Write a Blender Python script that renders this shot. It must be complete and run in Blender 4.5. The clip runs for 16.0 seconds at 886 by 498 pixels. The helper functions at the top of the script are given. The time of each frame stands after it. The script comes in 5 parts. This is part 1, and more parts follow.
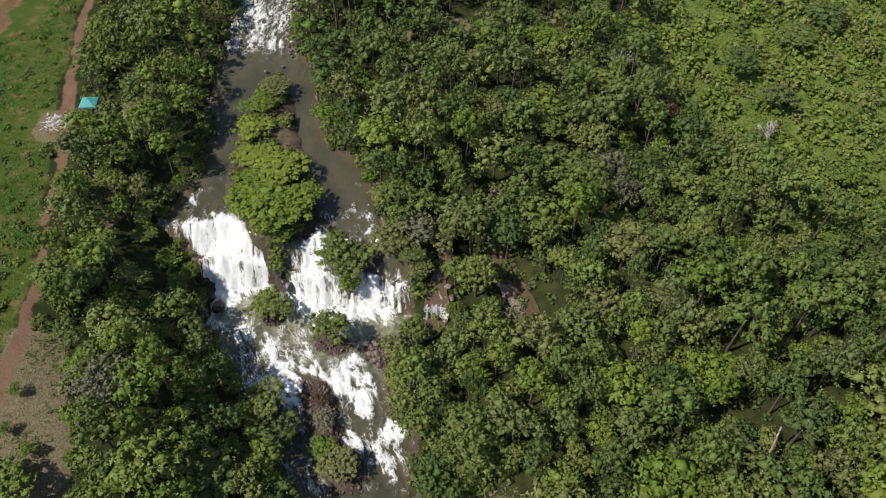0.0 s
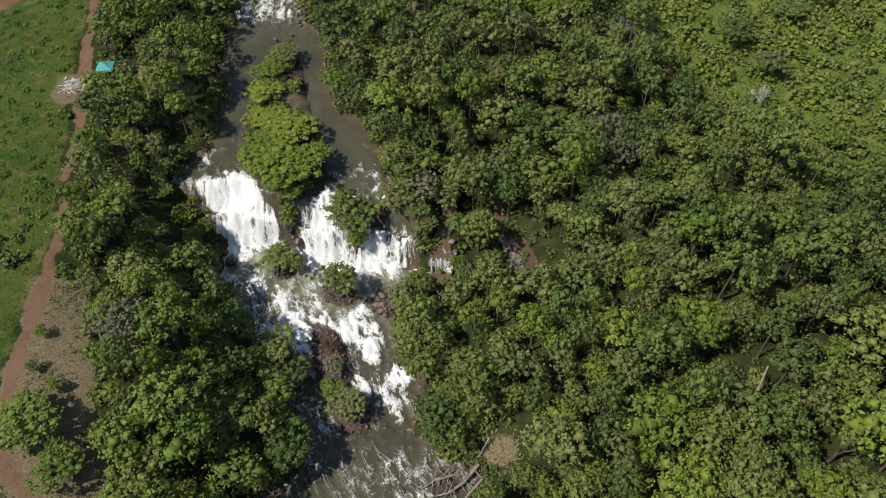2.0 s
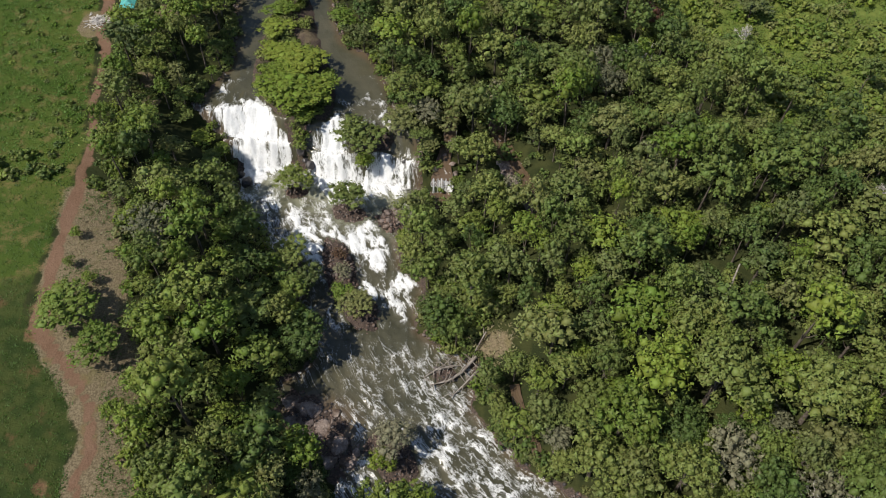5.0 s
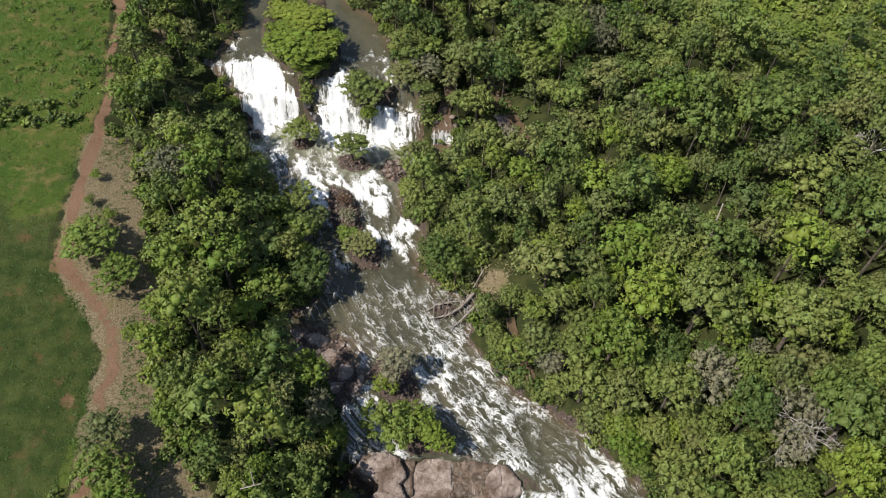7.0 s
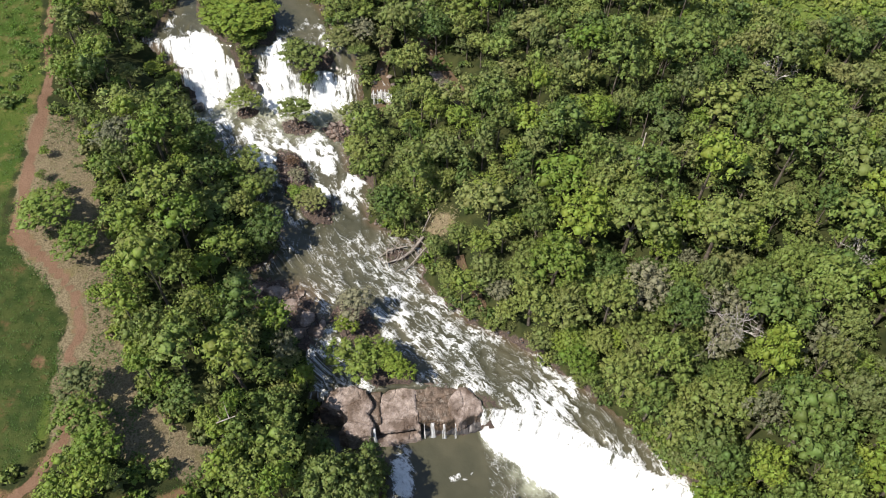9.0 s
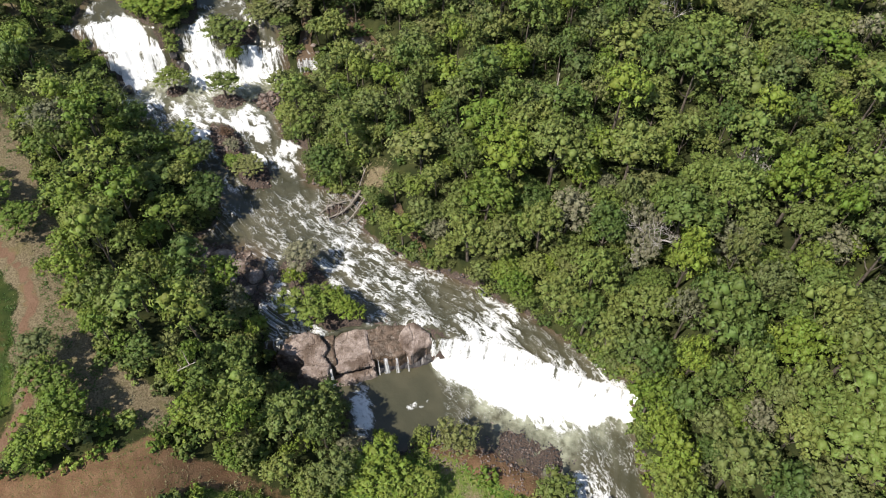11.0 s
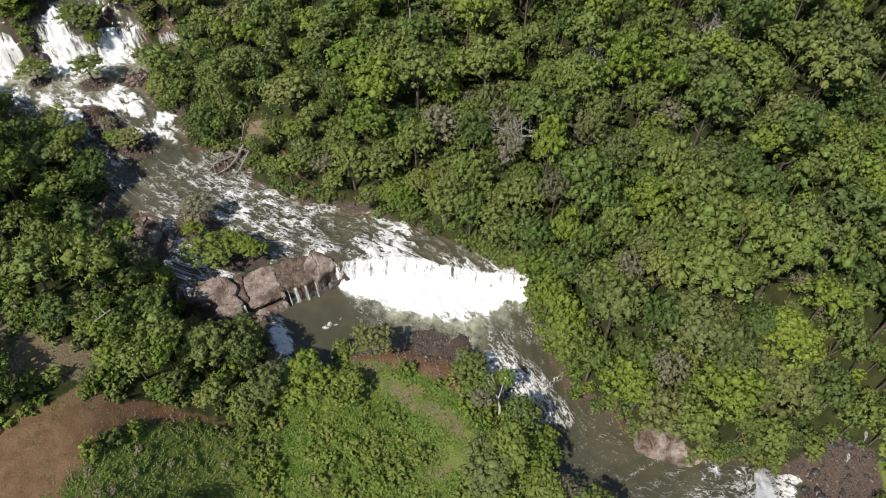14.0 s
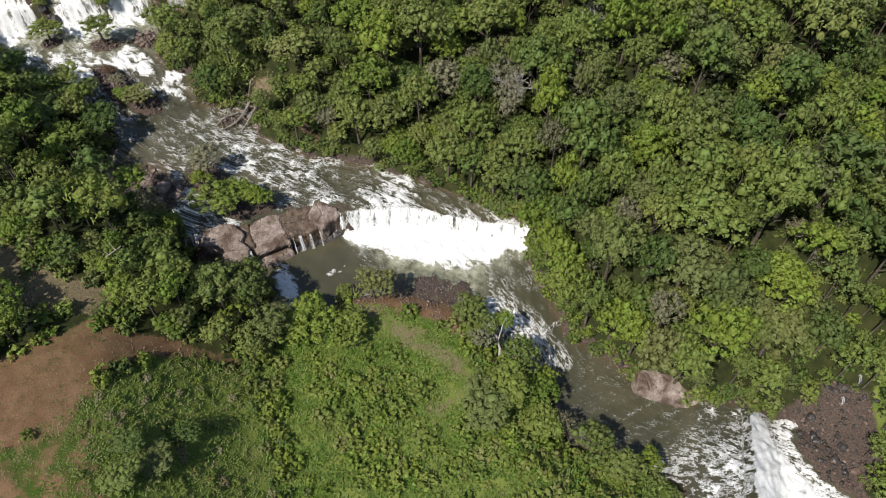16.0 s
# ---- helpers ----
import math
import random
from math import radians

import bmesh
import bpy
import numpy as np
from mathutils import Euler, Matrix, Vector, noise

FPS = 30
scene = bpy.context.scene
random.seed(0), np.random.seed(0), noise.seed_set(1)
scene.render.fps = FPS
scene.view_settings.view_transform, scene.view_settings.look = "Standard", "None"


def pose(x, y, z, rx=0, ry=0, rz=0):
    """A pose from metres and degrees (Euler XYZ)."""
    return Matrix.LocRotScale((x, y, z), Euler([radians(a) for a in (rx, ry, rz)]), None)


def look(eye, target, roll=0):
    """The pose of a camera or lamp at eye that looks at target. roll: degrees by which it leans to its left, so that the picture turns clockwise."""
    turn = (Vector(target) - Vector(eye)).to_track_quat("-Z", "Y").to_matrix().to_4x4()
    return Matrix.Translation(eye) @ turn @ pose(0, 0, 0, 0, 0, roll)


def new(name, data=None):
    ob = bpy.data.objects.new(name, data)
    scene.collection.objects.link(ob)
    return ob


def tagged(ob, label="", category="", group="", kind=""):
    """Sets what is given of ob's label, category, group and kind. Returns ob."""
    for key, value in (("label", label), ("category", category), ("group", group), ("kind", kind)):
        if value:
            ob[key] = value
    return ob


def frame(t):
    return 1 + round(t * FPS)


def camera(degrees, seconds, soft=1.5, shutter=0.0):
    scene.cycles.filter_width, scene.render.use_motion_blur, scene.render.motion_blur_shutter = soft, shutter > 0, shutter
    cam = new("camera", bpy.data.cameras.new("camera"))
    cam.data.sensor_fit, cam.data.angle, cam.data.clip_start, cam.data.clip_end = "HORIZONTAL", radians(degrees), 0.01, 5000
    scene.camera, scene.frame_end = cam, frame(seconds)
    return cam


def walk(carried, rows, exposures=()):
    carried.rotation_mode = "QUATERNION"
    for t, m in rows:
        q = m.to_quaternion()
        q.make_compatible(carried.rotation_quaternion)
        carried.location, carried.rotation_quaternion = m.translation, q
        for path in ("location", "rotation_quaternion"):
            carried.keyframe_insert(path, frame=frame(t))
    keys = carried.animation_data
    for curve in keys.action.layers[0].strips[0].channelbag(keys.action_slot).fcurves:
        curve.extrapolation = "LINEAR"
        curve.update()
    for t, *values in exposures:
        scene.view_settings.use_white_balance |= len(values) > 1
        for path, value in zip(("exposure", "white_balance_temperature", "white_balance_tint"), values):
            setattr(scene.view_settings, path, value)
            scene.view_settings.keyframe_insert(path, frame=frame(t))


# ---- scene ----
cam = camera(63.0, 16.0, soft=0.98)
METRES, EYE, TILT, LEAN, TURN = 80.0, 98.0, -50.1, 0.0, 0.0
ROWS = [
    (0.0, 0.0, 0.0, 0.0, 0.0, 0.0, -0.0),
    (0.5, -0.0017, -0.0126, -0.0159, -0.0, -0.12, -0.05),
    (1.0, -0.0049, -0.0274, -0.0333, -0.04, -0.26, -0.1),
    (1.5, -0.0067, -0.0434, -0.0537, -0.02, -0.39, -0.13),
    (2.0, -0.0076, -0.0606, -0.0755, 0.02, -0.55, -0.17),
    (2.5, -0.0086, -0.0792, -0.0989, 0.01, -0.7, -0.22),
    (3.0, -0.0088, -0.0987, -0.1223, 0.01, -0.87, -0.27),
    (3.5, -0.0088, -0.1188, -0.1469, 0.03, -1.02, -0.3),
    (4.0, -0.0086, -0.1387, -0.1719, 0.05, -1.18, -0.36),
    (6.5, -0.0053, -0.2407, -0.2963, 0.13, -1.95, -0.58),
    (7.0, -0.005, -0.2613, -0.3216, 0.14, -2.07, -0.61),
    (7.5, -0.0041, -0.282, -0.347, 0.07, -2.18, -0.54),
    (8.0, -0.0027, -0.3027, -0.3723, -0.56, -2.28, 0.25),
    (8.5, -0.0007, -0.3235, -0.3977, -1.98, -2.4, 1.97),
    (9.0, -0.0016, -0.3442, -0.423, -3.78, -2.57, 4.05),
    (9.5, -0.0021, -0.365, -0.4495, -5.45, -2.77, 6.01),
    (12.0, -0.014, -0.4694, -0.5806, -11.64, -4.09, 13.16),
    (12.5, -0.0194, -0.4898, -0.6069, -14.61, -4.87, 16.36),
    (13.0, -0.0311, -0.5103, -0.6329, -17.2, -5.64, 18.92),
    (13.5, -0.0417, -0.5309, -0.6579, -17.35, -5.75, 19.05),
    (14.0, -0.0515, -0.551, -0.6843, -17.24, -5.72, 19.06),
    (14.5, -0.0624, -0.5649, -0.7148, -17.15, -5.78, 19.08),
    (15.0, -0.0715, -0.5754, -0.7424, -16.98, -5.81, 19.06),
    (15.5, -0.0803, -0.5813, -0.7674, -16.81, -5.64, 19.03),
    (16.0, -0.0873, -0.5835, -0.7877, -16.67, -5.48, 19.03),
]
EXPOSURES = [(0, 0.12), (2, 0.06), (4, 0.07), (7, 0.42), (9, 0.70), (12, 0.47), (13, 0.34), (16, 0.23)]
walk(cam, [(t, pose(0, 0, EYE, TILT, LEAN, TURN) @ pose(METRES * x, METRES * y, METRES * z, 90 + pitch, roll, yaw)) for t, x, y, z, yaw, pitch, roll in ROWS], EXPOSURES)

# ---- light ----
SUN_EL, SUN_FROM = 52.0, (-0.92, -0.39)
world = bpy.data.worlds.new("sky")
scene.world = world
world.use_nodes = True
wn = world.node_tree.nodes
sky = wn.new("ShaderNodeTexSky")
sky.sky_type, sky.sun_disc = "NISHITA", False
sky.sun_elevation, sky.sun_rotation = radians(SUN_EL), math.atan2(SUN_FROM[0], SUN_FROM[1])
world.node_tree.links.new(sky.outputs[0], wn["Background"].inputs["Color"])
wn["Background"].inputs["Strength"].default_value = 0.105
sun = new("sun", bpy.data.lights.new("sun", "SUN"))
sun.data.energy, sun.data.angle, sun.data.color = 5.0, radians(0.6), (1.0, 0.935, 0.855)
flat = math.cos(radians(SUN_EL)) / math.hypot(*SUN_FROM)
sun.matrix_world = look((SUN_FROM[0] * flat * 200, SUN_FROM[1] * flat * 200, math.sin(radians(SUN_EL)) * 200), (0, 0, 0))


# ---- small tools ----
TABLE = np.random.RandomState(7).rand(65536)


def value_noise(x, y, seed=0):
    x, y = np.asarray(x, float), np.asarray(y, float)
    xi, yi = np.floor(x).astype(np.int64), np.floor(y).astype(np.int64)
    fx, fy = x - xi, y - yi
    fx, fy = fx * fx * (3 - 2 * fx), fy * fy * (3 - 2 * fy)

    def at(i, j):
        return TABLE[(i * 7919 + j * 104729 + seed * 1299721) & 65535]

    return (at(xi, yi) * (1 - fx) + at(xi + 1, yi) * fx) * (1 - fy) + (at(xi, yi + 1) * (1 - fx) + at(xi + 1, yi + 1) * fx) * fy


def fbm(x, y, seed=0, octaves=4):
    total, size, norm = 0.0, 1.0, 0.0
    for k in range(octaves):
        total = total + size * value_noise(np.asarray(x) * 2 ** k, np.asarray(y) * 2 ** k, seed + k)
        norm, size = norm + size, size * 0.5
    return total / norm


def step(lo, hi, v):
    v = np.clip((v - lo) / (hi - lo), 0, 1)
    return v * v * (3 - 2 * v)


def poly_distance(poly, x, y):
    """Signed distance to a closed outline, below zero inside."""
    best, inside = np.full(np.shape(x), 1e9), np.zeros(np.shape(x), bool)
    for (ax, ay), (bx, by) in zip(poly, poly[1:] + poly[:1]):
        dx, dy = bx - ax, by - ay
        t = np.clip(((x - ax) * dx + (y - ay) * dy) / (dx * dx + dy * dy), 0, 1)
        best = np.minimum(best, np.hypot(x - ax - t * dx, y - ay - t * dy))
        if dy:
            inside ^= ((ay > y) != (by > y)) & (x < (y - ay) / dy * dx + ax)
    return np.where(inside, -best, best)


def along(line, x, y):
    """Nearest place on a polyline of (x, y, value): its value, the way along it, the distance, and the side (left of its run: above zero)."""
    best, value = np.full(np.shape(x), 1e9), np.zeros(np.shape(x))
    way, side, run = np.zeros(np.shape(x)), np.zeros(np.shape(x)), 0.0
    for (ax, ay, av), (bx, by, bv) in zip(line, line[1:]):
        dx, dy = bx - ax, by - ay
        long = math.hypot(dx, dy)
        t = np.clip(((x - ax) * dx + (y - ay) * dy) / long ** 2, 0, 1)
        d = np.hypot(x - ax - t * dx, y - ay - t * dy)
        near = d < best
        best = np.where(near, d, best)
        value = np.where(near, av + (bv - av) * t, value)
        way = np.where(near, run + t * long, way)
        side = np.where(near, (dx * (y - ay) - dy * (x - ax)) / long, side)
        run += long
    return value, way, best, side


def mesh_of(name, verts, faces, materials, slots=None, smooth=False, **values):
    """A mesh from arrays: faces are arrays of triangles or quads; values become float attributes of the points."""
    me = bpy.data.meshes.new(name)
    faces = [f for f in (faces if isinstance(faces, (list, tuple)) else [faces]) if len(f)]
    corners = np.concatenate([f.ravel() for f in faces]).astype(np.int32)
    totals = np.concatenate([np.full(len(f), f.shape[1]) for f in faces])
    starts = np.concatenate([[0], np.cumsum(totals)[:-1]]).astype(np.int32)
    me.vertices.add(len(verts))
    me.vertices.foreach_set("co", np.asarray(verts, np.float32).ravel())
    me.loops.add(len(corners))
    me.loops.foreach_set("vertex_index", corners)
    me.polygons.add(len(starts))
    me.polygons.foreach_set("loop_start", starts)
    if slots is not None:
        me.polygons.foreach_set("material_index", np.asarray(slots, np.int32))
    me.polygons.foreach_set("use_smooth", np.full(len(starts), smooth))
    me.update(calc_edges=True)
    for key, value in values.items():
        value = np.asarray(value, np.float32)
        kind = "FLOAT_VECTOR" if value.ndim == 2 else "FLOAT"
        me.attributes.new(key, kind, "POINT").data.foreach_set("vector" if value.ndim == 2 else "value", value.ravel())
    for m in materials if isinstance(materials, (list, tuple)) else [materials]:
        me.materials.append(m)
    return me


def part(name, me, parent=None, label=""):
    ob = new(name, me)
    ob.parent = parent
    return tagged(ob, label)


def bm_mesh(name, bm, material, smooth=True):
    me = bpy.data.meshes.new(name)
    for f in bm.faces:
        f.smooth = smooth
    bm.to_mesh(me)
    bm.free()
    me.materials.append(material)
    return me


# ---- materials ----
class Nodes:
    """A short hand for node materials."""

    def __init__(self, name):
        self.mat = bpy.data.materials.new(name)
        self.mat.use_nodes = True
        self.tree = self.mat.node_tree
        self.shader = self.tree.nodes["Principled BSDF"]

    def add(self, kind, **sets):
        n = self.tree.nodes.new(kind)
        for key, value in sets.items():
            if key.startswith("i_"):
                sock = n.inputs[int(key[2:])]
                if isinstance(value, bpy.types.NodeSocket):
                    self.tree.links.new(value, sock)
                else:
                    sock.default_value = value
        return n

    def link(self, a, b):
        self.tree.links.new(a, b)

    def attr(self, name):
        n = self.tree.nodes.new("ShaderNodeAttribute")
        n.attribute_name = name
        return n

    def noise(self, scale, detail=4.0, vector=None, rough=0.55):
        n = self.tree.nodes.new("ShaderNodeTexNoise")
        n.inputs["Scale"].default_value, n.inputs["Detail"].default_value, n.inputs["Roughness"].default_value = scale, detail, rough
        self.link(vector or self.where(), n.inputs["Vector"])
        return n.outputs["Fac"]

    def where(self):
        return self.tree.nodes.new("ShaderNodeNewGeometry").outputs["Position"]

    def math(self, op, a, b=0.0, c=0.0):
        n = self.tree.nodes.new("ShaderNodeMath")
        n.operation = op
        for sock, v in zip(n.inputs, (a, b, c)):
            if isinstance(v, bpy.types.NodeSocket):
                self.link(v, sock)
            else:
                sock.default_value = v
        return n.outputs[0]

    def ramp(self, value, lo, hi):
        n = self.tree.nodes.new("ShaderNodeMapRange")
        n.interpolation_type = "SMOOTHSTEP"
        self.link(value, n.inputs["Value"])
        n.inputs["From Min"].default_value, n.inputs["From Max"].default_value = lo, hi
        return n.outputs["Result"]

    def mix(self, fac, a, b):
        n = self.tree.nodes.new("ShaderNodeMix")
        n.data_type = "RGBA"
        for sock, v in ((n.inputs[0], fac), (n.inputs[6], a), (n.inputs[7], b)):
            if isinstance(v, bpy.types.NodeSocket):
                self.link(v, sock)
            else:
                sock.default_value = v if isinstance(v, float) else (*v, 1)
        return n.outputs[2]

    def bump(self, height, strength, distance):
        n = self.tree.nodes.new("ShaderNodeBump")
        n.inputs["Strength"].default_value, n.inputs["Distance"].default_value = strength, distance
        self.link(height, n.inputs["Height"])
        self.link(n.outputs[0], self.shader.inputs["Normal"])

    def base(self, colour, rough=0.8, spec=0.3):
        if isinstance(colour, bpy.types.NodeSocket):
            self.link(colour, self.shader.inputs["Base Color"])
        else:
            self.shader.inputs["Base Color"].default_value = (*colour, 1)
        self.shader.inputs["Roughness"].default_value = rough
        self.shader.inputs["Specular IOR Level"].default_value = spec
        return self.mat


def leaf_material(name, dark, light, other, through_light=0.24):
    """Leaves: colour varies from tree to tree, from clump to clump and from leaf to leaf."""
    m = Nodes(name)
    tint = m.attr("tint").outputs["Fac"]
    tree = m.tree.nodes.new("ShaderNodeObjectInfo").outputs["Random"]
    leaf = m.tree.nodes.new("ShaderNodeNewGeometry").outputs["Random Per Island"]
    patch = m.noise(0.35, 2.0)
    t = m.math("FRACT", m.math("ADD", tint, tree))
    col = m.mix(m.ramp(t, 0.0, 1.0), dark, light)
    col = m.mix(m.math("MULTIPLY", m.ramp(m.math("ADD", m.math("FRACT", m.math("MULTIPLY", t, 7.31)), m.math("MULTIPLY", patch, 0.4)), 0.75, 1.25), 0.7), col, other)
    hsv = m.tree.nodes.new("ShaderNodeHueSaturation")
    m.link(col, hsv.inputs["Color"])
    speck = m.noise(5.5, 3.0, None, 0.7)
    m.link(m.math("ADD", m.math("MULTIPLY_ADD", leaf, 0.46, 0.66), m.math("MULTIPLY", speck, 0.45)), hsv.inputs["Value"])
    m.bump(speck, 0.6, 0.12)
    m.link(m.math("MULTIPLY_ADD", leaf, 0.03, 0.485), hsv.inputs["Hue"])
    col = hsv.outputs[0]
    m.base(col, 0.5, 0.25)
    trans = m.tree.nodes.new("ShaderNodeBsdfTranslucent")
    m.link(col, trans.inputs["Color"])
    mixer = m.tree.nodes.new("ShaderNodeMixShader")
    mixer.inputs[0].default_value = through_light
    m.link(m.shader.outputs[0], mixer.inputs[1])
    m.link(trans.outputs[0], mixer.inputs[2])
    m.link(mixer.outputs[0], m.tree.nodes["Material Output"].inputs["Surface"])
    return m.mat


LEAF = {
    "dense": leaf_material("dense_leaves", (0.063, 0.098, 0.024), (0.137, 0.178, 0.041), (0.116, 0.126, 0.050)),
    "olive": leaf_material("olive_leaves", (0.098, 0.128, 0.032), (0.164, 0.192, 0.049), (0.146, 0.146, 0.058)),
    "bright": leaf_material("bright_leaves", (0.094, 0.142, 0.021), (0.162, 0.210, 0.033), (0.138, 0.164, 0.040)),
    "yellow": leaf_material("yellow_leaves", (0.122, 0.170, 0.022), (0.175, 0.214, 0.032), (0.108, 0.160, 0.030)),
    "grey": leaf_material("grey_leaves", (0.125, 0.130, 0.072), (0.180, 0.175, 0.105), (0.160, 0.146, 0.090)),
    "red": leaf_material("red_leaves", (0.090, 0.040, 0.025), (0.110, 0.050, 0.035), (0.080, 0.060, 0.030)),
    "shrub": leaf_material("shrub_leaves", (0.105, 0.148, 0.028), (0.168, 0.202, 0.042), (0.172, 0.166, 0.062)),
    "grass": leaf_material("grass_blades", (0.058, 0.118, 0.011), (0.104, 0.168, 0.017), (0.112, 0.136, 0.026)),
    # dark green rank grass, with some shade mixed into its colour
    "rank_shaded": leaf_material("shaded_rank_grass", (0.044, 0.082, 0.011), (0.074, 0.116, 0.016), (0.092, 0.100, 0.026)),
    "straw": leaf_material("straw_blades", (0.177, 0.158, 0.082), (0.231, 0.216, 0.122), (0.122, 0.137, 0.048)),
}


def plain_material(name, a, b, scale, rough=0.85, bump=0.4, depth=0.03, c=None):
    m = Nodes(name)
    n1, n2 = m.noise(scale), m.noise(scale * 7, 3.0)
    col = m.mix(m.ramp(n1, 0.35, 0.68), a, b)
    if c:
        col = m.mix(m.ramp(n2, 0.5, 0.72), col, c)
    m.bump(m.math("ADD", n1, m.math("MULTIPLY", n2, 0.4)), bump, depth)
    return m.base(col, rough)


BARK = plain_material("bark", (0.06, 0.048, 0.036), (0.13, 0.11, 0.088), 2.0, bump=0.6)
PALE_BARK = plain_material("pale_bark", (0.34, 0.31, 0.28), (0.52, 0.49, 0.46), 1.5)
ROCK = plain_material("rock", (0.11, 0.085, 0.072), (0.22, 0.175, 0.15), 0.7, 0.75, 0.7, 0.08, (0.10, 0.08, 0.07))
RED_ROCK = plain_material("red_rock", (0.080, 0.054, 0.043), (0.165, 0.112, 0.086), 0.8, 0.7, 0.7, 0.08, (0.09, 0.065, 0.055))
DARK_ROCK = plain_material("wet_dark_rock", (0.025, 0.024, 0.024), (0.07, 0.062, 0.058), 0.9, 0.4, 0.6, 0.06)


def slab_material():
    """Bedded rock: pale dry tops, brown stains and dark damp hollows."""
    m = Nodes("slab_rock")
    big, mid, fine = m.noise(0.38, 5.0, None, 0.6), m.noise(1.3, 5.0, None, 0.65), m.noise(6.0, 4.0, None, 0.7)
    col = m.mix(m.ramp(mid, 0.36, 0.66), (0.185, 0.142, 0.118), (0.36, 0.298, 0.258))
    col = m.mix(m.ramp(m.math("MULTIPLY_ADD", mid, 0.35, big), 0.62, 0.80), col, (0.085, 0.056, 0.038))
    col = m.mix(m.math("MULTIPLY", m.ramp(fine, 0.52, 0.70), 0.65), col, (0.07, 0.053, 0.042))
    col = m.mix(m.math("MULTIPLY", m.ramp(m.noise(16.0, 3.0, None, 0.7), 0.45, 0.68), 0.45), col, (0.10, 0.082, 0.070))
    m.bump(m.math("MULTIPLY_ADD", fine, 0.6, mid), 1.0, 0.14)
    m.base(col, 0.8)
    m.link(m.math("MULTIPLY_ADD", m.ramp(big, 0.5, 0.66), -0.4, 0.85), m.shader.inputs["Roughness"])
    return m.mat


SLAB = slab_material()
TEAL = plain_material("teal_canvas", (0.13, 0.52, 0.49), (0.17, 0.60, 0.56), 1.2, 0.6, 0.15, 0.02)
METAL = plain_material("grey_steel_tube", (0.40, 0.41, 0.42), (0.50, 0.50, 0.50), 3.0, 0.4)
WET_SLAB = plain_material("wet_slab_rock", (0.050, 0.036, 0.024), (0.125, 0.088, 0.062), 1.0, 0.4, 0.9, 0.10, (0.17, 0.13, 0.10))
LOG = plain_material("weathered_wood", (0.16, 0.135, 0.11), (0.30, 0.27, 0.235), 1.5)
SACK = plain_material("bleached_brushwood", (0.40, 0.37, 0.33), (0.58, 0.55, 0.50), 1.5, 0.9)


def ground_material():
    m = Nodes("ground")
    big, mid, fine = m.noise(0.06, 4.0), m.noise(0.45, 5.0), m.noise(4.0, 4.0)
    wob = m.math("MULTIPLY_ADD", mid, 0.9, -0.45)
    wob2 = m.math("MULTIPLY_ADD", fine, 0.4, -0.2)

    def zone(name):
        return m.ramp(m.math("ADD", m.math("ADD", m.attr(name).outputs["Fac"], wob), wob2), 0.35, 0.62)

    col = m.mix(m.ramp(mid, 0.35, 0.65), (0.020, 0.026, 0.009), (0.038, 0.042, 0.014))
    field = m.mix(m.ramp(big, 0.35, 0.65), (0.034, 0.062, 0.010), (0.058, 0.082, 0.015))
    field = m.mix(m.math("MULTIPLY", m.ramp(m.math("ADD", mid, m.math("MULTIPLY", fine, 0.4)), 0.68, 0.90), 0.6), field, (0.16, 0.115, 0.05))
    # lower west field: rank growth, its green darkened further as painted shade
    field = m.mix(zone("rank_shaded"), field, m.mix(m.ramp(mid, 0.35, 0.65), (0.022, 0.036, 0.009), (0.044, 0.056, 0.015)))
    field = m.mix(m.math("MULTIPLY", m.ramp(m.noise(0.28, 5.0, None, 0.65), 0.56, 0.70), m.math("MULTIPLY", zone("rank_shaded"), 0.6)), field, (0.105, 0.062, 0.030))
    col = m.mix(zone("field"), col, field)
    lush = m.mix(m.ramp(mid, 0.35, 0.65), (0.085, 0.122, 0.024), (0.140, 0.166, 0.038))
    col = m.mix(zone("lush"), col, lush)
    dry = m.mix(m.ramp(fine, 0.35, 0.65), (0.105, 0.082, 0.048), (0.190, 0.154, 0.094))
    dry = m.mix(m.math("MULTIPLY", m.ramp(mid, 0.50, 0.66), 0.5), dry, (0.125, 0.110, 0.045))
    col = m.mix(zone("dry"), col, dry)
    soil = m.mix(m.ramp(mid, 0.35, 0.65), (0.130, 0.072, 0.040), (0.198, 0.120, 0.068))
    soil = m.mix(m.ramp(m.noise(9.0, 4.0, None, 0.7), 0.42, 0.62), m.mix(0.55, soil, (0.075, 0.044, 0.026)), soil)
    soil = m.mix(m.math("MULTIPLY", m.ramp(m.math("ADD", fine, m.math("MULTIPLY", big, 0.5)), 0.72, 1.0), 0.75), soil, (0.095, 0.105, 0.03))
    col = m.mix(zone("soil"), col, soil)
    track = m.mix(m.ramp(m.math("MULTIPLY_ADD", mid, 0.6, m.math("MULTIPLY", fine, 0.4)), 0.3, 0.7), (0.125, 0.072, 0.044), (0.172, 0.108, 0.070))
    col = m.mix(zone("track"), col, track)
    stone = m.mix(m.ramp(fine, 0.35, 0.65), (0.042, 0.033, 0.028), (0.095, 0.070, 0.056))
    col = m.mix(zone("stone"), col, stone)
    m.bump(m.math("ADD", mid, m.math("MULTIPLY", fine, 0.5)), 0.7, 0.25)
    return m.base(col, 0.95, 0.1)


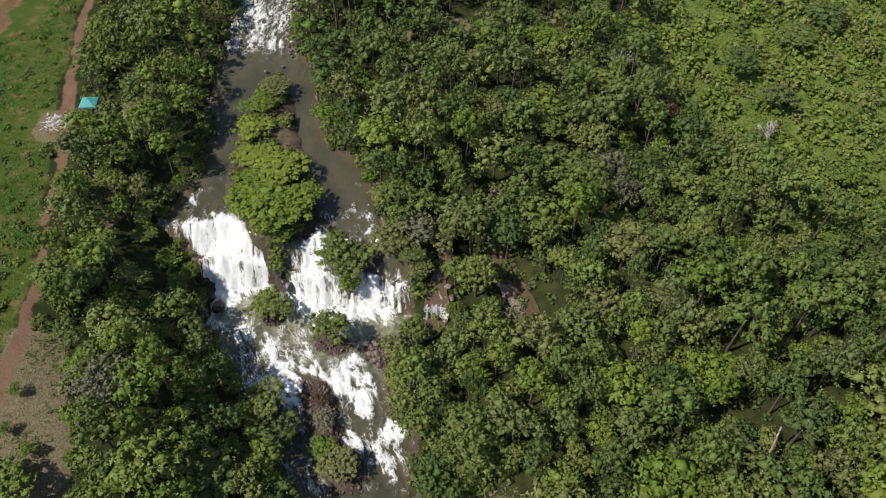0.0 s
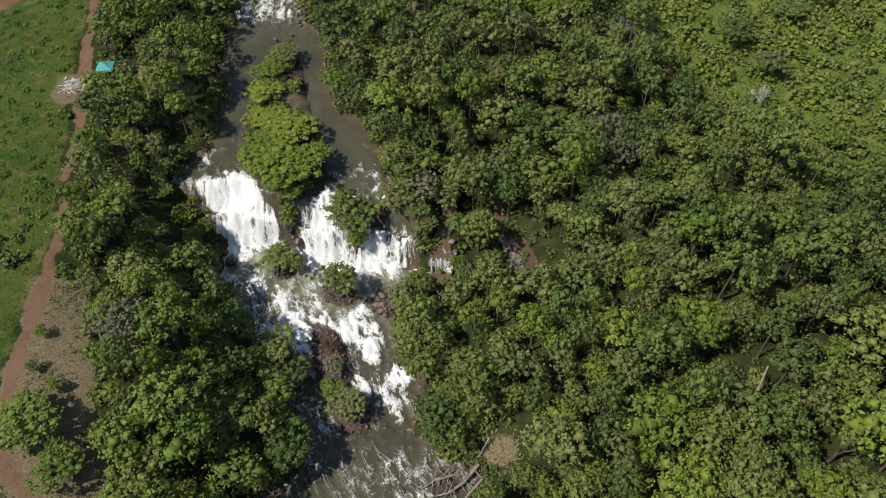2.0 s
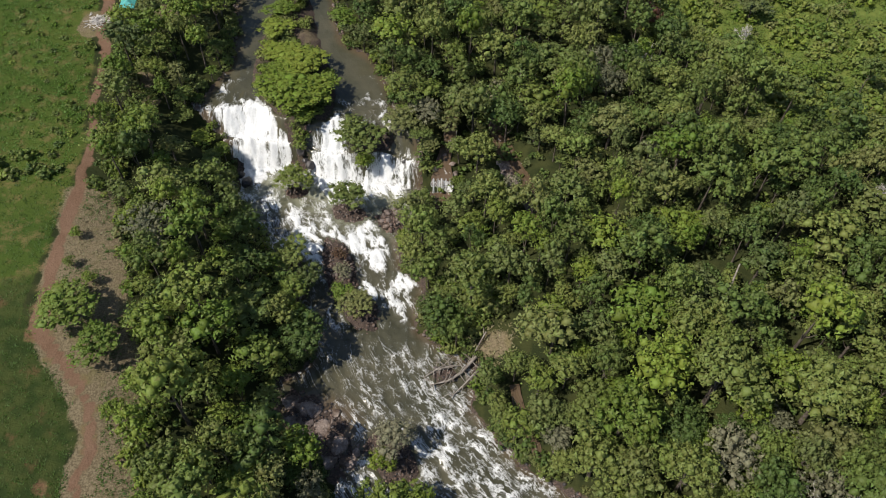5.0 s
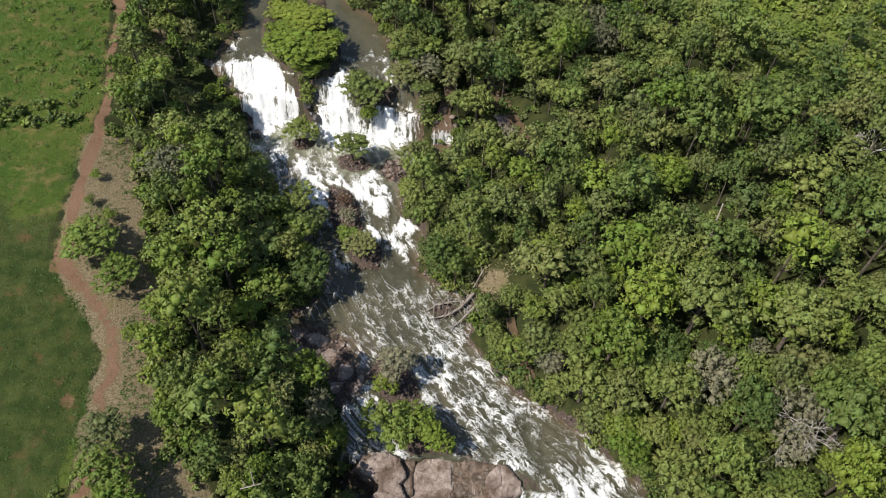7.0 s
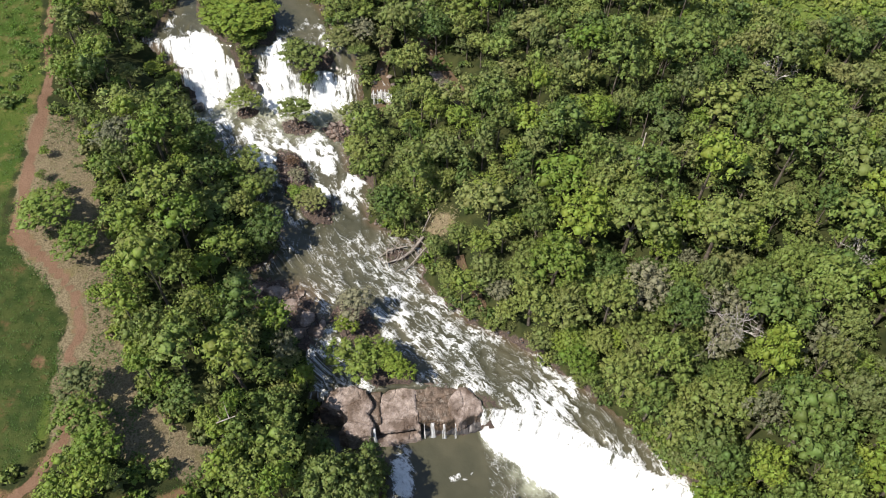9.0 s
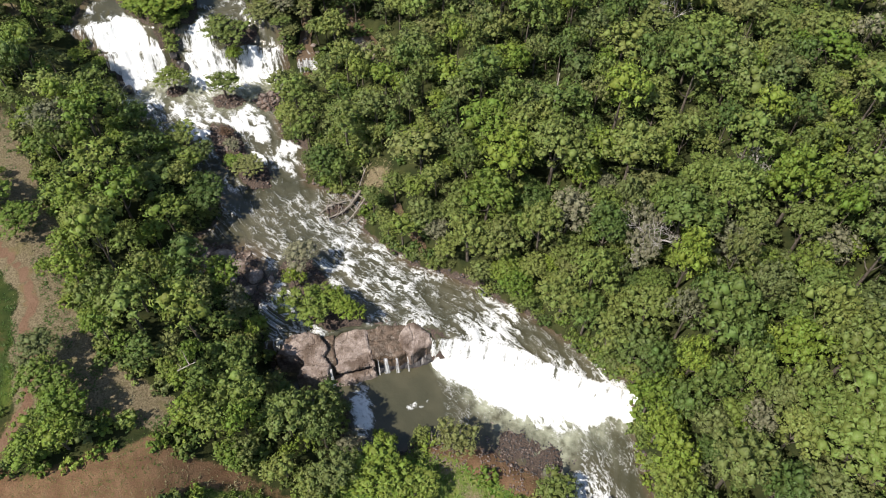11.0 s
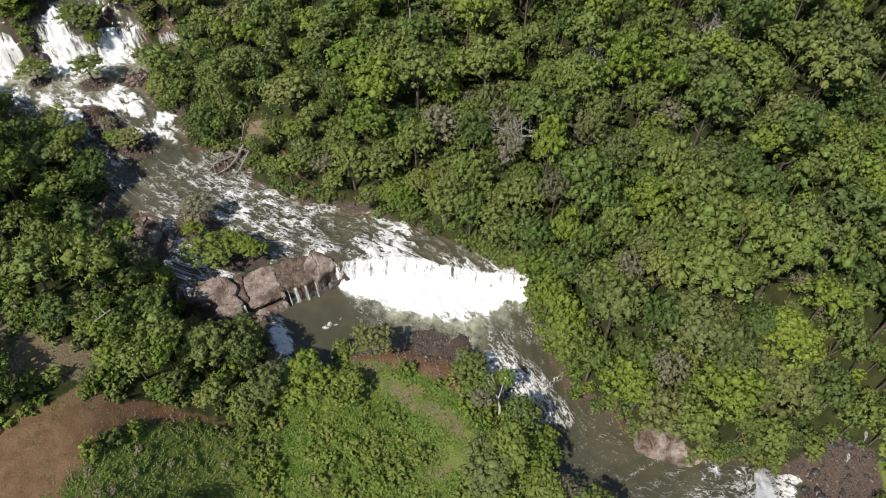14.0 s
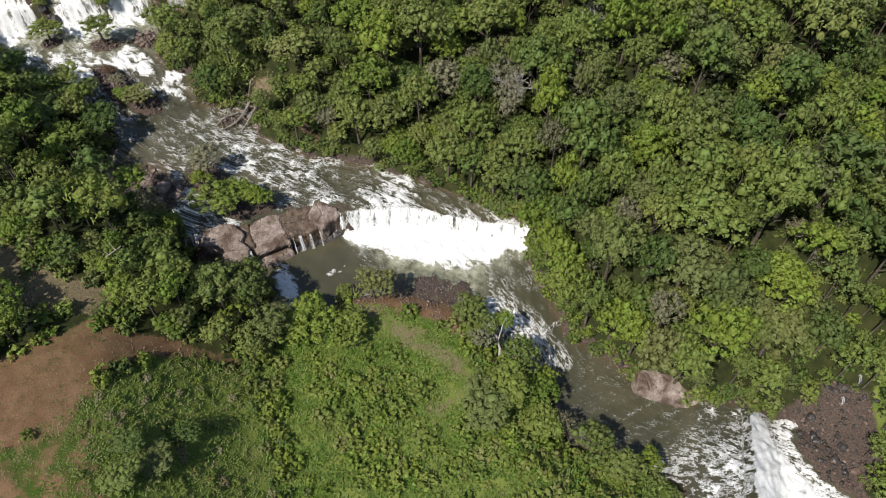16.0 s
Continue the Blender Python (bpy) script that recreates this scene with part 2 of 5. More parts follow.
def water_material():
    m = Nodes("river_water")
    flow = m.attr("flow").outputs["Vector"]
    streak, fine = m.noise(1.0, 6.0, flow, 0.68), m.noise(3.2, 8.0, None, 0.68)
    crest = m.math("MAXIMUM", m.math("MULTIPLY_ADD", m.math("ABSOLUTE", m.math("SUBTRACT", streak, 0.52)), -10.0, 0.5), -0.4)
    amount = m.math("ADD", m.attr("foam").outputs["Fac"], m.math("MULTIPLY", crest, 0.5))
    amount = m.math("ADD", amount, m.math("MULTIPLY_ADD", streak, 0.9, -0.45))
    amount = m.math("ADD", amount, m.math("MULTIPLY_ADD", fine, 0.7, -0.35))
    foam = m.ramp(amount, 0.28, 0.95)
    murk = m.mix(m.ramp(m.noise(0.12, 3.0), 0.35, 0.65), (0.052, 0.051, 0.031), (0.076, 0.070, 0.043))
    murk = m.mix(m.math("MULTIPLY", m.attr("shallow").outputs["Fac"], 0.6), murk, (0.13, 0.075, 0.045))
    milk = m.math("MULTIPLY", m.attr("milk").outputs["Fac"], m.ramp(m.noise(0.5, 5.0, None, 0.65), 0.25, 0.7))
    murk = m.mix(milk, murk, (0.36, 0.37, 0.27))
    froth = m.mix(m.ramp(m.math("MULTIPLY_ADD", streak, 0.6, m.math("MULTIPLY", fine, 0.4)), 0.34, 0.60), (0.54, 0.55, 0.54), (0.74, 0.75, 0.74))
    col = m.mix(foam, murk, froth)
    m.base(col, 0.2, 0.35)
    m.link(m.math("MULTIPLY_ADD", foam, 0.65, 0.16), m.shader.inputs["Roughness"])
    m.bump(m.math("ADD", m.math("MULTIPLY", m.noise(1.6, 4.0), 0.7), m.math("MULTIPLY", streak, 0.6)), 0.5, 0.13)
    return m.mat


def veil_material():
    """Thin falling water: white threads with clear gaps between them."""
    m = Nodes("falling_water")
    flow = m.attr("flow").outputs["Vector"]
    thread = m.noise(1.0, 5.0, flow, 0.7)
    m.base((0.72, 0.73, 0.73), 0.5, 0.4)
    clear = m.tree.nodes.new("ShaderNodeBsdfTransparent")
    mixer = m.tree.nodes.new("ShaderNodeMixShader")
    cover = m.ramp(m.math("ADD", m.math("MULTIPLY_ADD", thread, 1.6, -0.8), m.attr("foam").outputs["Fac"]), 0.2, 0.8)
    m.link(m.math("MULTIPLY", cover, 0.92), mixer.inputs[0])
    m.link(clear.outputs[0], mixer.inputs[1])
    m.link(m.shader.outputs[0], mixer.inputs[2])
    m.link(mixer.outputs[0], m.tree.nodes["Material Output"].inputs["Surface"])
    return m.mat


GROUND, WATER, VEIL = ground_material(), water_material(), veil_material()


# ---- the plan: river, banks, falls ----
LEFT_BANK = [(-42, 170), (-43, 142), (-44, 125), (-44, 112), (-42, 100), (-41, 92), (-44, 84), (-45.8, 79.5), (-40.8, 75.5), (-37.2, 71.8), (-37, 64), (-34.2, 60), (-31, 56), (-28.5, 50), (-24, 44), (-20, 37),
             (-21, 31), (-26, 28), (-24, 22), (-17.5, 17), (-14, 10), (-14, 4), (-13, -2), (-4, -3.5), (-4.5, -8), (-3, -12.5), (0, -14), (4, -13.2), (7, -12.8), (14.2, -15.4), (21, -20.6), (24.8, -26), (25.4, -31),
             (30, -38.5), (28, -48), (34, -53), (40, -60), (36, -68), (40, -80), (62, -125)]
RIGHT_BANK = [(-30, 170), (-31.5, 142), (-31, 125), (-24, 116), (-24, 108), (-21.5, 98), (-14.5, 92), (-10.5, 82), (-9.5, 77), (-5.5, 73), (-5.5, 64), (-6, 60), (-9, 56), (-8, 50), (-4, 46), (-5, 42), (-5, 38),
              (-2, 35.5), (4, 32), (3.5, 25), (7, 20.5), (11, 16), (15, 14), (19, 11), (25, 6), (29, 1.5), (33, -3), (37.5, -9), (39.5, -12), (37.5, -18), (37, -25), (37, -32), (41, -37.5), (43, -44), (48.5, -49.5),
              (54, -51.5), (60, -54), (67, -57.5), (69, -63), (68, -72), (82, -125)]
RACE = [(25.8, -20.5, 2.0), (28.4, -25.5, 4.2), (31.0, -30.5, 3.6), (34.0, -35.5, 1.8)]
RIVER = LEFT_BANK + RIGHT_BANK[::-1]
MAIN_ISLAND = [(-34, 116), (-31, 117), (-28, 108), (-25, 96), (-22, 88), (-20.5, 80), (-21.5, 77.5), (-24.6, 74), (-25.2, 71), (-27.5, 71), (-29, 75), (-33, 79.5), (-37, 87), (-37.5, 95), (-36, 105)]
# small islets and bars: x, y, half length, half width, turn, height over the water
ISLETS = [(-27.2, 66, 2.0, 1.6, 0, 0.8), (-17.5, 61.5, 3.0, 2.0, -20, 0.5), (-9.5, 60, 3.2, 2.4, -30, 0.7), (-17.8, 49, 7.0, 2.6, -75, 0.7), (-14, 41.5, 4.0, 2.6, -60, 0.7),
          (-12.5, 73.5, 3.6, 1.6, 0, 0.6), (-7.5, 17.5, 4.5, 2.8, -50, 0.6), (-3.2, 9.2, 4.6, 3.0, -25, 0.8), (-18.5, 21.5, 6.0, 3.2, -45, 0.22), (20.8, -17.4, 6.6, 3.2, -36, 0.20), (-27, 50, 3.5, 2.5, -60, 0.6),
          (-0.5, 30.3, 2.2, 1.3, 0, 0.3), (67.5, -66, 7.0, 3.0, -80, 0.9), (2.6, 3.0, 9.2, 2.7, -6, 0.3)]
SPINE = [(-36, 200, 14.5), (-37, 150, 12.8), (-38, 115, 11), (-35, 95, 10), (-31, 80, 9.6), (-25, 66, 2), (-15, 50, 0.8), (-9, 35, 0), (0, 22, -0.6), (14, 9, -2), (24, -3, -4.2), (30, -20, -6.2), (33, -38, -10.5), (42, -52, -11.5),
         (58, -60, -18), (75, -80, -21), (110, -150, -23), (200, -300, -25)]
MID = [(-28, 72, 1.9), (-25, 63, 1.7), (-18, 52, 0.9), (-12, 42, 0.35), (-8, 33, -0.1), (-2, 22, -0.7), (9, 12, -1.5), (16, 5, -2.2), (24, 0, -3.1), (34, -8, -4.0), (40, -13, -4.4)]
LOW = [(8, -6, -5.7), (20, -9, -5.8), (28, -18, -6.0), (31, -25, -7.2), (31.5, -31, -8.8), (34, -38, -10.8), (40, -48, -11.4), (50, -58, -11.6)]
LIP1 = ([-60, -44, -39, -35, -31.5, -26, -18.5, -11, -5, 40], [79, 78.5, 79.3, 80.5, 77.5, 75, 77, 77, 72, 60])
FOOT1 = ([-60, -44, -38, -35, -28, -24, -20, -16, -6, -4, 40], [69, 71, 71, 70, 72, 68.5, 66.8, 67.2, 66.6, 65, 56])
LIP2 = ([-20, 9.2, 10.6, 16, 20.2, 25.3, 28.2, 31.5, 37, 44], [6.4, 6.4, 2.0, 1.2, -0.2, -2.8, -5.5, -7.4, -11, -16])
# outlines of the white water on the upper fall and its cascades: how white, and the outline
WHITE = [
    (1.0, [(-43.5, 78.6), (-39.9, 76.0), (-38.3, 74.6), (-38.9, 72.6), (-37.0, 69.4), (-34.2, 67.4), (-32.6, 70.8), (-28.2, 72.2), (-29.6, 74.6), (-31.8, 77.0), (-33.6, 80.6), (-38.0, 80.2)]),
    (0.95, [(-20.6, 76.8), (-19.0, 76.4), (-18.9, 72.0), (-17.2, 69.4), (-15.6, 67.0), (-20.4, 65.2), (-23.8, 68.2), (-25.2, 70.6), (-23.2, 72.4), (-21.6, 74.2)]),
    (0.62, [(-25.4, 74.0), (-22.6, 75.0), (-22.0, 72.6), (-25.0, 71.6)]),
    (0.88, [(-13.6, 71.0), (-10.4, 71.2), (-8.6, 70.6), (-8.0, 66.4), (-11.0, 65.2), (-15.6, 65.6), (-16.2, 67.8), (-14.6, 68.9)]),
    (0.58, [(-8.8, 70.6), (-5.7, 69.6), (-5.9, 67.6), (-8.2, 66.8)]),
    (0.50, [(-38.0, 69.0), (-36.8, 64.6), (-33.3, 61.6), (-30.1, 61.0), (-25.4, 60.6), (-26.6, 63.2), (-31.0, 64.2), (-34.0, 67.2)]),
    (0.70, [(-27.5, 60.4), (-22.6, 60.6), (-19.4, 58.6), (-17.8, 55.0), (-21.2, 56.6), (-24.0, 58.6)]),
    (0.72, [(-26.2, 58.4), (-23.6, 57.4), (-21.9, 54.4), (-19.7, 53.4), (-19.8, 49.6), (-23.4, 52.6), (-27.0, 52.4)]),
]
WHITE_LOW = [
    (0.76, [(-14.4, 59.2), (-12.4, 59.4), (-9.6, 53.5), (-11.0, 50.9), (-10.4, 48.0), (-13.2, 48.8), (-14.6, 53.0), (-17.8, 53.2), (-16.4, 57.4)]),
    (0.68, [(-15.4, 46.8), (-12.0, 46.2), (-9.9, 46.8), (-7.5, 48.4), (-4.8, 47.4), (-6.3, 43.6), (-6.6, 39.6), (-9.0, 43.2), (-11.2, 43.6), (-14.1, 44.6)]),
    (0.42, [(-20.6, 47.8), (-18.6, 47.2), (-17.2, 39.6), (-19.4, 40.0)]),
    (0.45, [(-11.8, 77.2), (-9.8, 76.8), (-10.0, 75.0), (-12.0, 75.4)]),
    (0.40, [(-43.4, 84.0), (-38.4, 84.2), (-38.6, 82.6), (-43.0, 82.2)]),
]
LIP3 = ([-66, -60, -55.5, -50, -45], [36, 41, 47, 49.5, 53])
FOOT3 = ([-74, -67, -63, -58, -50], [54, 58, 61.5, 64, 66])


def falls(x, y):
    """How far down each of the three falls a place lies, 0 to 1."""
    lip, foot = np.interp(x, *LIP1), np.interp(x, *FOOT1)
    lip = lip + 1.2 * (fbm(x / 2.2, x * 0, 40, 3) - 0.5)
    one = np.clip((lip - y) / (lip - foot), 0, 1)
    lip2 = np.interp(x, *LIP2) + 0.9 * (fbm(x / 2.0, x * 0, 41, 3) - 0.5)
    two = np.clip((lip2 - y) / 2.0, 0, 1)
    lip3, foot3 = np.interp(y, *LIP3), np.interp(y, *FOOT3)
    three = np.clip((x - lip3) / (foot3 - lip3), 0, 1) * (y < -40)
    return one, two, three, lip - y, lip2 - y, x - lip3


def water_level(x, y):
    one, two, three, *_ = falls(x, y)
    ledge = 0.10 * (fbm(x / 1.6, y / 1.6, 50, 3) - 0.5) * np.sin(np.pi * one)
    up = 10 + 0.055 * np.clip(y - 80, 0, 70)
    mid, low = along(MID, x, y)[0], along(LOW, x, y)[0]
    z = up + (mid - up) * np.interp(one + ledge, [0, 0.1, 0.42, 0.58, 0.84, 1], [0, 0.05, 0.42, 0.47, 0.95, 1])
    z = z + (low - z) * np.interp(two, [0, 0.25, 0.8, 1], [0, 0.12, 0.94, 1])
    return z + (-20.2 - z) * np.interp(three, [0, 0.3, 0.5, 0.62, 0.9, 1], [0, 0.12, 0.24, 0.42, 0.92, 1])


def islet_rise(x, y):
    """Height of islands over the water, below zero where there is none."""
    rise = np.minimum(-poly_distance(MAIN_ISLAND, x, y) * 0.5, 1.3)
    for cx, cy, a, b, turn, h in ISLETS:
        c, s = math.cos(radians(turn)), math.sin(radians(turn))
        u, v = ((x - cx) * c + (y - cy) * s) / a, (-(x - cx) * s + (y - cy) * c) / b
        rise = np.maximum(rise, h * np.minimum(1.0, 2.2 * (1 - np.hypot(u, v))))
    return rise + 0.5 * (fbm(x / 1.3, y / 1.3, 60, 3) - 0.5)


MEADOW = [(-12, -20), (-4, -15), (6, -13), (14, -17), (20, -22), (24, -27), (25, -32), (29, -39), (28, -49), (34, -54), (40, -61), (36, -72), (36, -110), (-10, -110), (-14, -60), (-14, -34)]
TRACK = [(-78, 165, 1.17), (-73.5, 136, 1.01), (-71.4, 124, 0.94), (-69.4, 112, 0.94), (-66.5, 100, 1.56), (-64, 87, 1.01), (-62.4, 77, 0.78), (-61, 68, 0.78), (-60, 60, 0.94), (-59.5, 53, 1.25), (-58.8, 45, 1.09), (-57.8, 38, 1.09), (-57.0, 31, 1.5),
         (-51.5, 25, 1.0), (-47.4, 20, 0.85), (-45.7, 14, 0.8), (-44.6, 5, 0.8), (-44, -3, 0.8), (-47, -9, 0.8), (-56, -18, 0.8), (-75, -34, 0.85)]
SHORE = [(7, -13.8, 1.2), (11, -15.8, 2.2), (15, -18.6, 3.0), (19.5, -23.0, 3.2), (22.5, -27.5, 3.0), (23.6, -32, 1.8)]
STRAW = [(8.5, -18, 0.9), (11, -22, 1.6), (13.5, -26.5, 1.9), (17, -32, 2.0), (17, -35, 0.8), (14, -36.5, 0.8), (11, -37.5, 1.4)]
FIELD_WEST = [(-300, 300), (-83, 300), (-80, 170), (-75, 136), (-73, 124), (-71, 112), (-68.5, 100), (-66, 87), (-64, 77), (-62, 66), (-61, 57), (-60.5, 45), (-60, 33), (-55, 26), (-50, 20), (-47, 10), (-46, -3), (-52, -11), (-70, -27), (-300, -120)]
VERGE = [(-62, 57), (-55.5, 57), (-51, 50), (-48, 42), (-45.5, 33), (-42, 25), (-41, 14), (-37.5, 9), (-36, 3), (-31, -1), (-25, -5), (-27, -9), (-34, -7), (-40, -3), (-45, -5), (-47, 6), (-48, 16), (-58, 30), (-60, 45)]
BARE = [(-50, -9), (-42, -13), (-36, -11.5), (-30, -9.5), (-25, -12), (-20, -14.5), (-13, -17.5), (-12, -19), (-18, -17.2), (-23.8, -16.5), (-29.3, -20.5), (-34, -25.5), (-42, -25), (-60, -24)]
FIELD_SOUTH = [(-62, -24), (-42, -25), (-34, -25.5), (-29, -20.5), (-23, -16.8), (-18, -17.4), (-12, -20), (-13, -40), (-20, -60), (-62, -60)]
SHRUBLAND = [(46, 175), (44, 143), (38, 125), (41, 101), (54, 90), (56, 78), (68, 70), (84, 66), (200, 66), (200, 175)]
CLEARINGS = [(-62.5, 100.3, 5.6), (41.3, 38.0, 2.4), (-46, 73.5, 4.6), (-42, 68, 2.4), (7.4, 35.0, 4.6), (-27, 97, 4.5), (11.8, 67.5, 4.2), (14.2, 62.5, 2.8), (-0.8, 71, 2.6), (-0.5, 65.5, 3.8), (-62.5, 99.5, 3.6), (17, -19.5, 4.5), (-58.5, 100.5, 2.0), (-0.8, 62, 4.0), (10.5, 25, 1.6), (13.5, 17, 1.8), (-60, 103, 2.6), (-56, 103.5, 2.0), (-66, 99, 6), (3, 131, 3), (6, 122, 2), (-7, 128, 2), (46, -47.5, 1.6), (70, -61, 3.4), (-21.5, 24.5, 3.0),
             (66, -56, 1.5), (24, -31.5, 2)]


STREAMS = [
    ([(1, 82, 8.6, 1.2), (0.4, 75, 7.2, 1.0), (-0.8, 70, 6.2, 1.3), (-0.9, 66.8, 5.7, 1.8), (-1.0, 66.0, 5.2, 1.9), (-1.1, 65.3, 2.9, 1.9), (-2, 63.5, 2.4, 1.6), (-6, 61.5, 2.0, 1.2)], 70, 0.42, "shallow brown side stream falling over a ledge in thin white strands"),
    ([(8, 80, 7.4, 1.2), (11, 71, 5.6, 1.7), (13, 66, 5.2, 1.7), (14.5, 61.5, 4.6, 1.6), (16, 56, 3.8, 1.0)], 80, 0.40, "shallow brown stream over pink rock between trees"),
    ([(10, 28, 1.4, 0.7), (10.5, 24.5, 1.0, 0.9), (12.6, 19, 0.3, 0.7), (13.0, 17.2, -0.2, 0.6)], 90, 0.40, "small white side stream under trees"),
]


def ground_level(x, y):
    spine, _, _, side = along(SPINE, x, y)
    d = poly_distance(RIVER, x, y)
    water = water_level(x, y)
    near = step(2, 10, d)
    foot = water * (1 - near) + spine * near
    west = 10.4 + 0.045 * np.clip(y, -60, 150)
    east = 7.5 + 0.025 * np.clip(y, -60, 160)
    dd = np.maximum(d, 0)
    west = np.maximum(west, foot + 0.5)
    east = np.maximum(east, foot + 0.5)
    on_west = foot + (west - foot) * (1 - np.exp(-(dd / 14) ** 1.3))
    on_east = foot + (east - foot) * (1 - np.exp(-dd / 18))
    meadow = step(20, -4, poly_distance(MEADOW, x, y))
    low = np.minimum(-4.5, foot + 0.3 + 0.6 * dd)
    on_west = on_west + (low - on_west) * meadow
    z = np.where(side < 0, on_west, on_east)
    z = z + 0.35 * step(0, 4, d) + 0.9 * step(2, 12, d) * (fbm(x / 9, y / 9, 3, 4) - 0.5)
    bed = water - np.minimum(1.3, 0.35 - 0.35 * np.minimum(d, 0)) + 0.25 * (fbm(x / 1.5, y / 1.5, 5, 3) - 0.5)
    bed = bed - 1.8 * np.exp(-((falls(x, y)[4] - 1) / 2.2) ** 2) * (x > 10.8) * (y > -20)
    z = np.where(d < 0, bed, z)
    for line, *_ in STREAMS:
        level, _, off, _ = along([(a, b, c) for a, b, c, w in line], x, y)
        wide, _, _, _ = along([(a, b, w) for a, b, c, w in line], x, y)
        cut = step(3.5, 0.6, off - wide)
        z = np.where(d > -1, z + (np.minimum(z, level - 0.3 + 0.9 * np.maximum(off - wide - 0.3, 0)) - z) * cut, z)
    rise = islet_rise(x, y)
    return np.where((d < 1.5) & (rise > -0.5), np.maximum(z, water + rise), z)


def height_at(x, y):
    return float(ground_level(np.array([float(x)]), np.array([float(y)]))[0])


def spread(lo, hi, pitch, reach):
    """Even steps from lo to hi, then ever wider ones out to the reach."""
    out, d = [], pitch
    while sum(out) < reach:
        d *= 1.45
        out.append(d)
    far = np.cumsum(out)
    return np.concatenate([lo - far[::-1], np.arange(lo, hi, pitch), hi + far])


def grid_faces(ny, nx):
    k = np.arange(ny * nx).reshape(ny, nx)
    return np.stack([k[:-1, :-1], k[:-1, 1:], k[1:, 1:], k[1:, :-1]], -1).reshape(-1, 4)


def build_ground():
    xs, ys = spread(-112, 150, 1.0, 1500), spread(-90, 168, 1.0, 1500)
    gx, gy = np.meshgrid(xs, ys)
    x, y = gx.ravel(), gy.ravel()
    z = ground_level(x, y)
    wobx, woby = x + 3 * (fbm(x / 5, y / 5, 11) - 0.5), y + 3 * (fbm(x / 5, y / 5, 12) - 0.5)
    width, _, dist, _ = along(TRACK, wobx * 0.7 + x * 0.3, woby * 0.7 + y * 0.3)
    track = step(0.6, -0.6, dist - width * 0.78)
    d = poly_distance(RIVER, wobx, woby)
    field = step(2, -2, np.minimum(poly_distance(FIELD_WEST, wobx, woby), poly_distance(FIELD_SOUTH, wobx, woby)))
    lush = step(2, -2, np.minimum(poly_distance(MEADOW, wobx, woby), poly_distance(SHRUBLAND, wobx, woby))) * step(0, 2, d)
    lush = np.maximum(lush, 0.6 * step(2, -2, poly_distance(FIELD_SOUTH, wobx, woby)) * step(-33, -28, wobx))
    lush = np.maximum(lush, step(9, 6, np.hypot(wobx - 81, woby + 66)))
    dry = step(1.5, -1.5, poly_distance(VERGE, wobx, woby))
    for cx, cy, r in ((-67.5, 98, 5.0), (7.2, 34.5, 3.6), (-27, 97, 6.0), (-57, 103.5, 3.5), (-56, 84, 3.5), (-54, 78, 3), (10, -37, 1.8), (2, -34, 1.6), (4, -29, 1.4), (3, 131, 4), (6, 122, 3), (-7, 128, 3)):
        dry = np.maximum(dry, step(r, r - 2.5, np.hypot(wobx - cx, woby - cy)))
    half, _, away, _ = along(STRAW, wobx, woby)
    dry = np.maximum(dry, 0.53 * step(0.8, -0.8, away - half))
    soil = step(2.5, -2.5, poly_distance(BARE, wobx, woby))
    soil = np.maximum(soil, 0.50 * step(2, -2, poly_distance(FIELD_SOUTH, wobx, woby)) * step(-24, -34, wobx))
    for cx, cy, r in ((-57, 30, 3.2), (-93, 125, 8), (-95, 136, 10), (-50, 9, 2.5), (8, -14.3, 2.4)):
        soil = np.maximum(soil, step(r, r - 3, np.hypot(wobx - cx, woby - cy)))
    soil = np.maximum(soil, 0.42 * step(2.0, 0, dist - width) * (x < -40) * step(60, 54, y))
    half, _, away, _ = along(SHORE, wobx, woby)
    soil = np.maximum(soil, step(0.8, -0.8, away - half))
    # where the lower west field takes the rank grass colour with shade painted in
    rank_shaded = step(47, 34, y + 12 * (fbm(x / 8, y / 8, 13) - 0.5))
    rank_shaded = rank_shaded * step(-44, -50, x)
    stone = np.maximum(step(1.3, 0.0, d), step(6.5, 4.5, np.hypot(wobx - 69, (woby + 63) * 0.75)))
    stone = stone * (1 - step(1.2, -0.5, np.abs(d) * 0 + poly_distance(MAIN_ISLAND, x, y)) * 0.5)
    ob = part("ground", mesh_of("ground", np.stack([x, y, z], 1), grid_faces(len(ys), len(xs)), GROUND, smooth=True, track=track, field=field, lush=lush, rank_shaded=rank_shaded, dry=dry, soil=soil, stone=stone))
    tagged(ob, "valley ground with red earth, grass and forest floor", "ground", kind="structure")


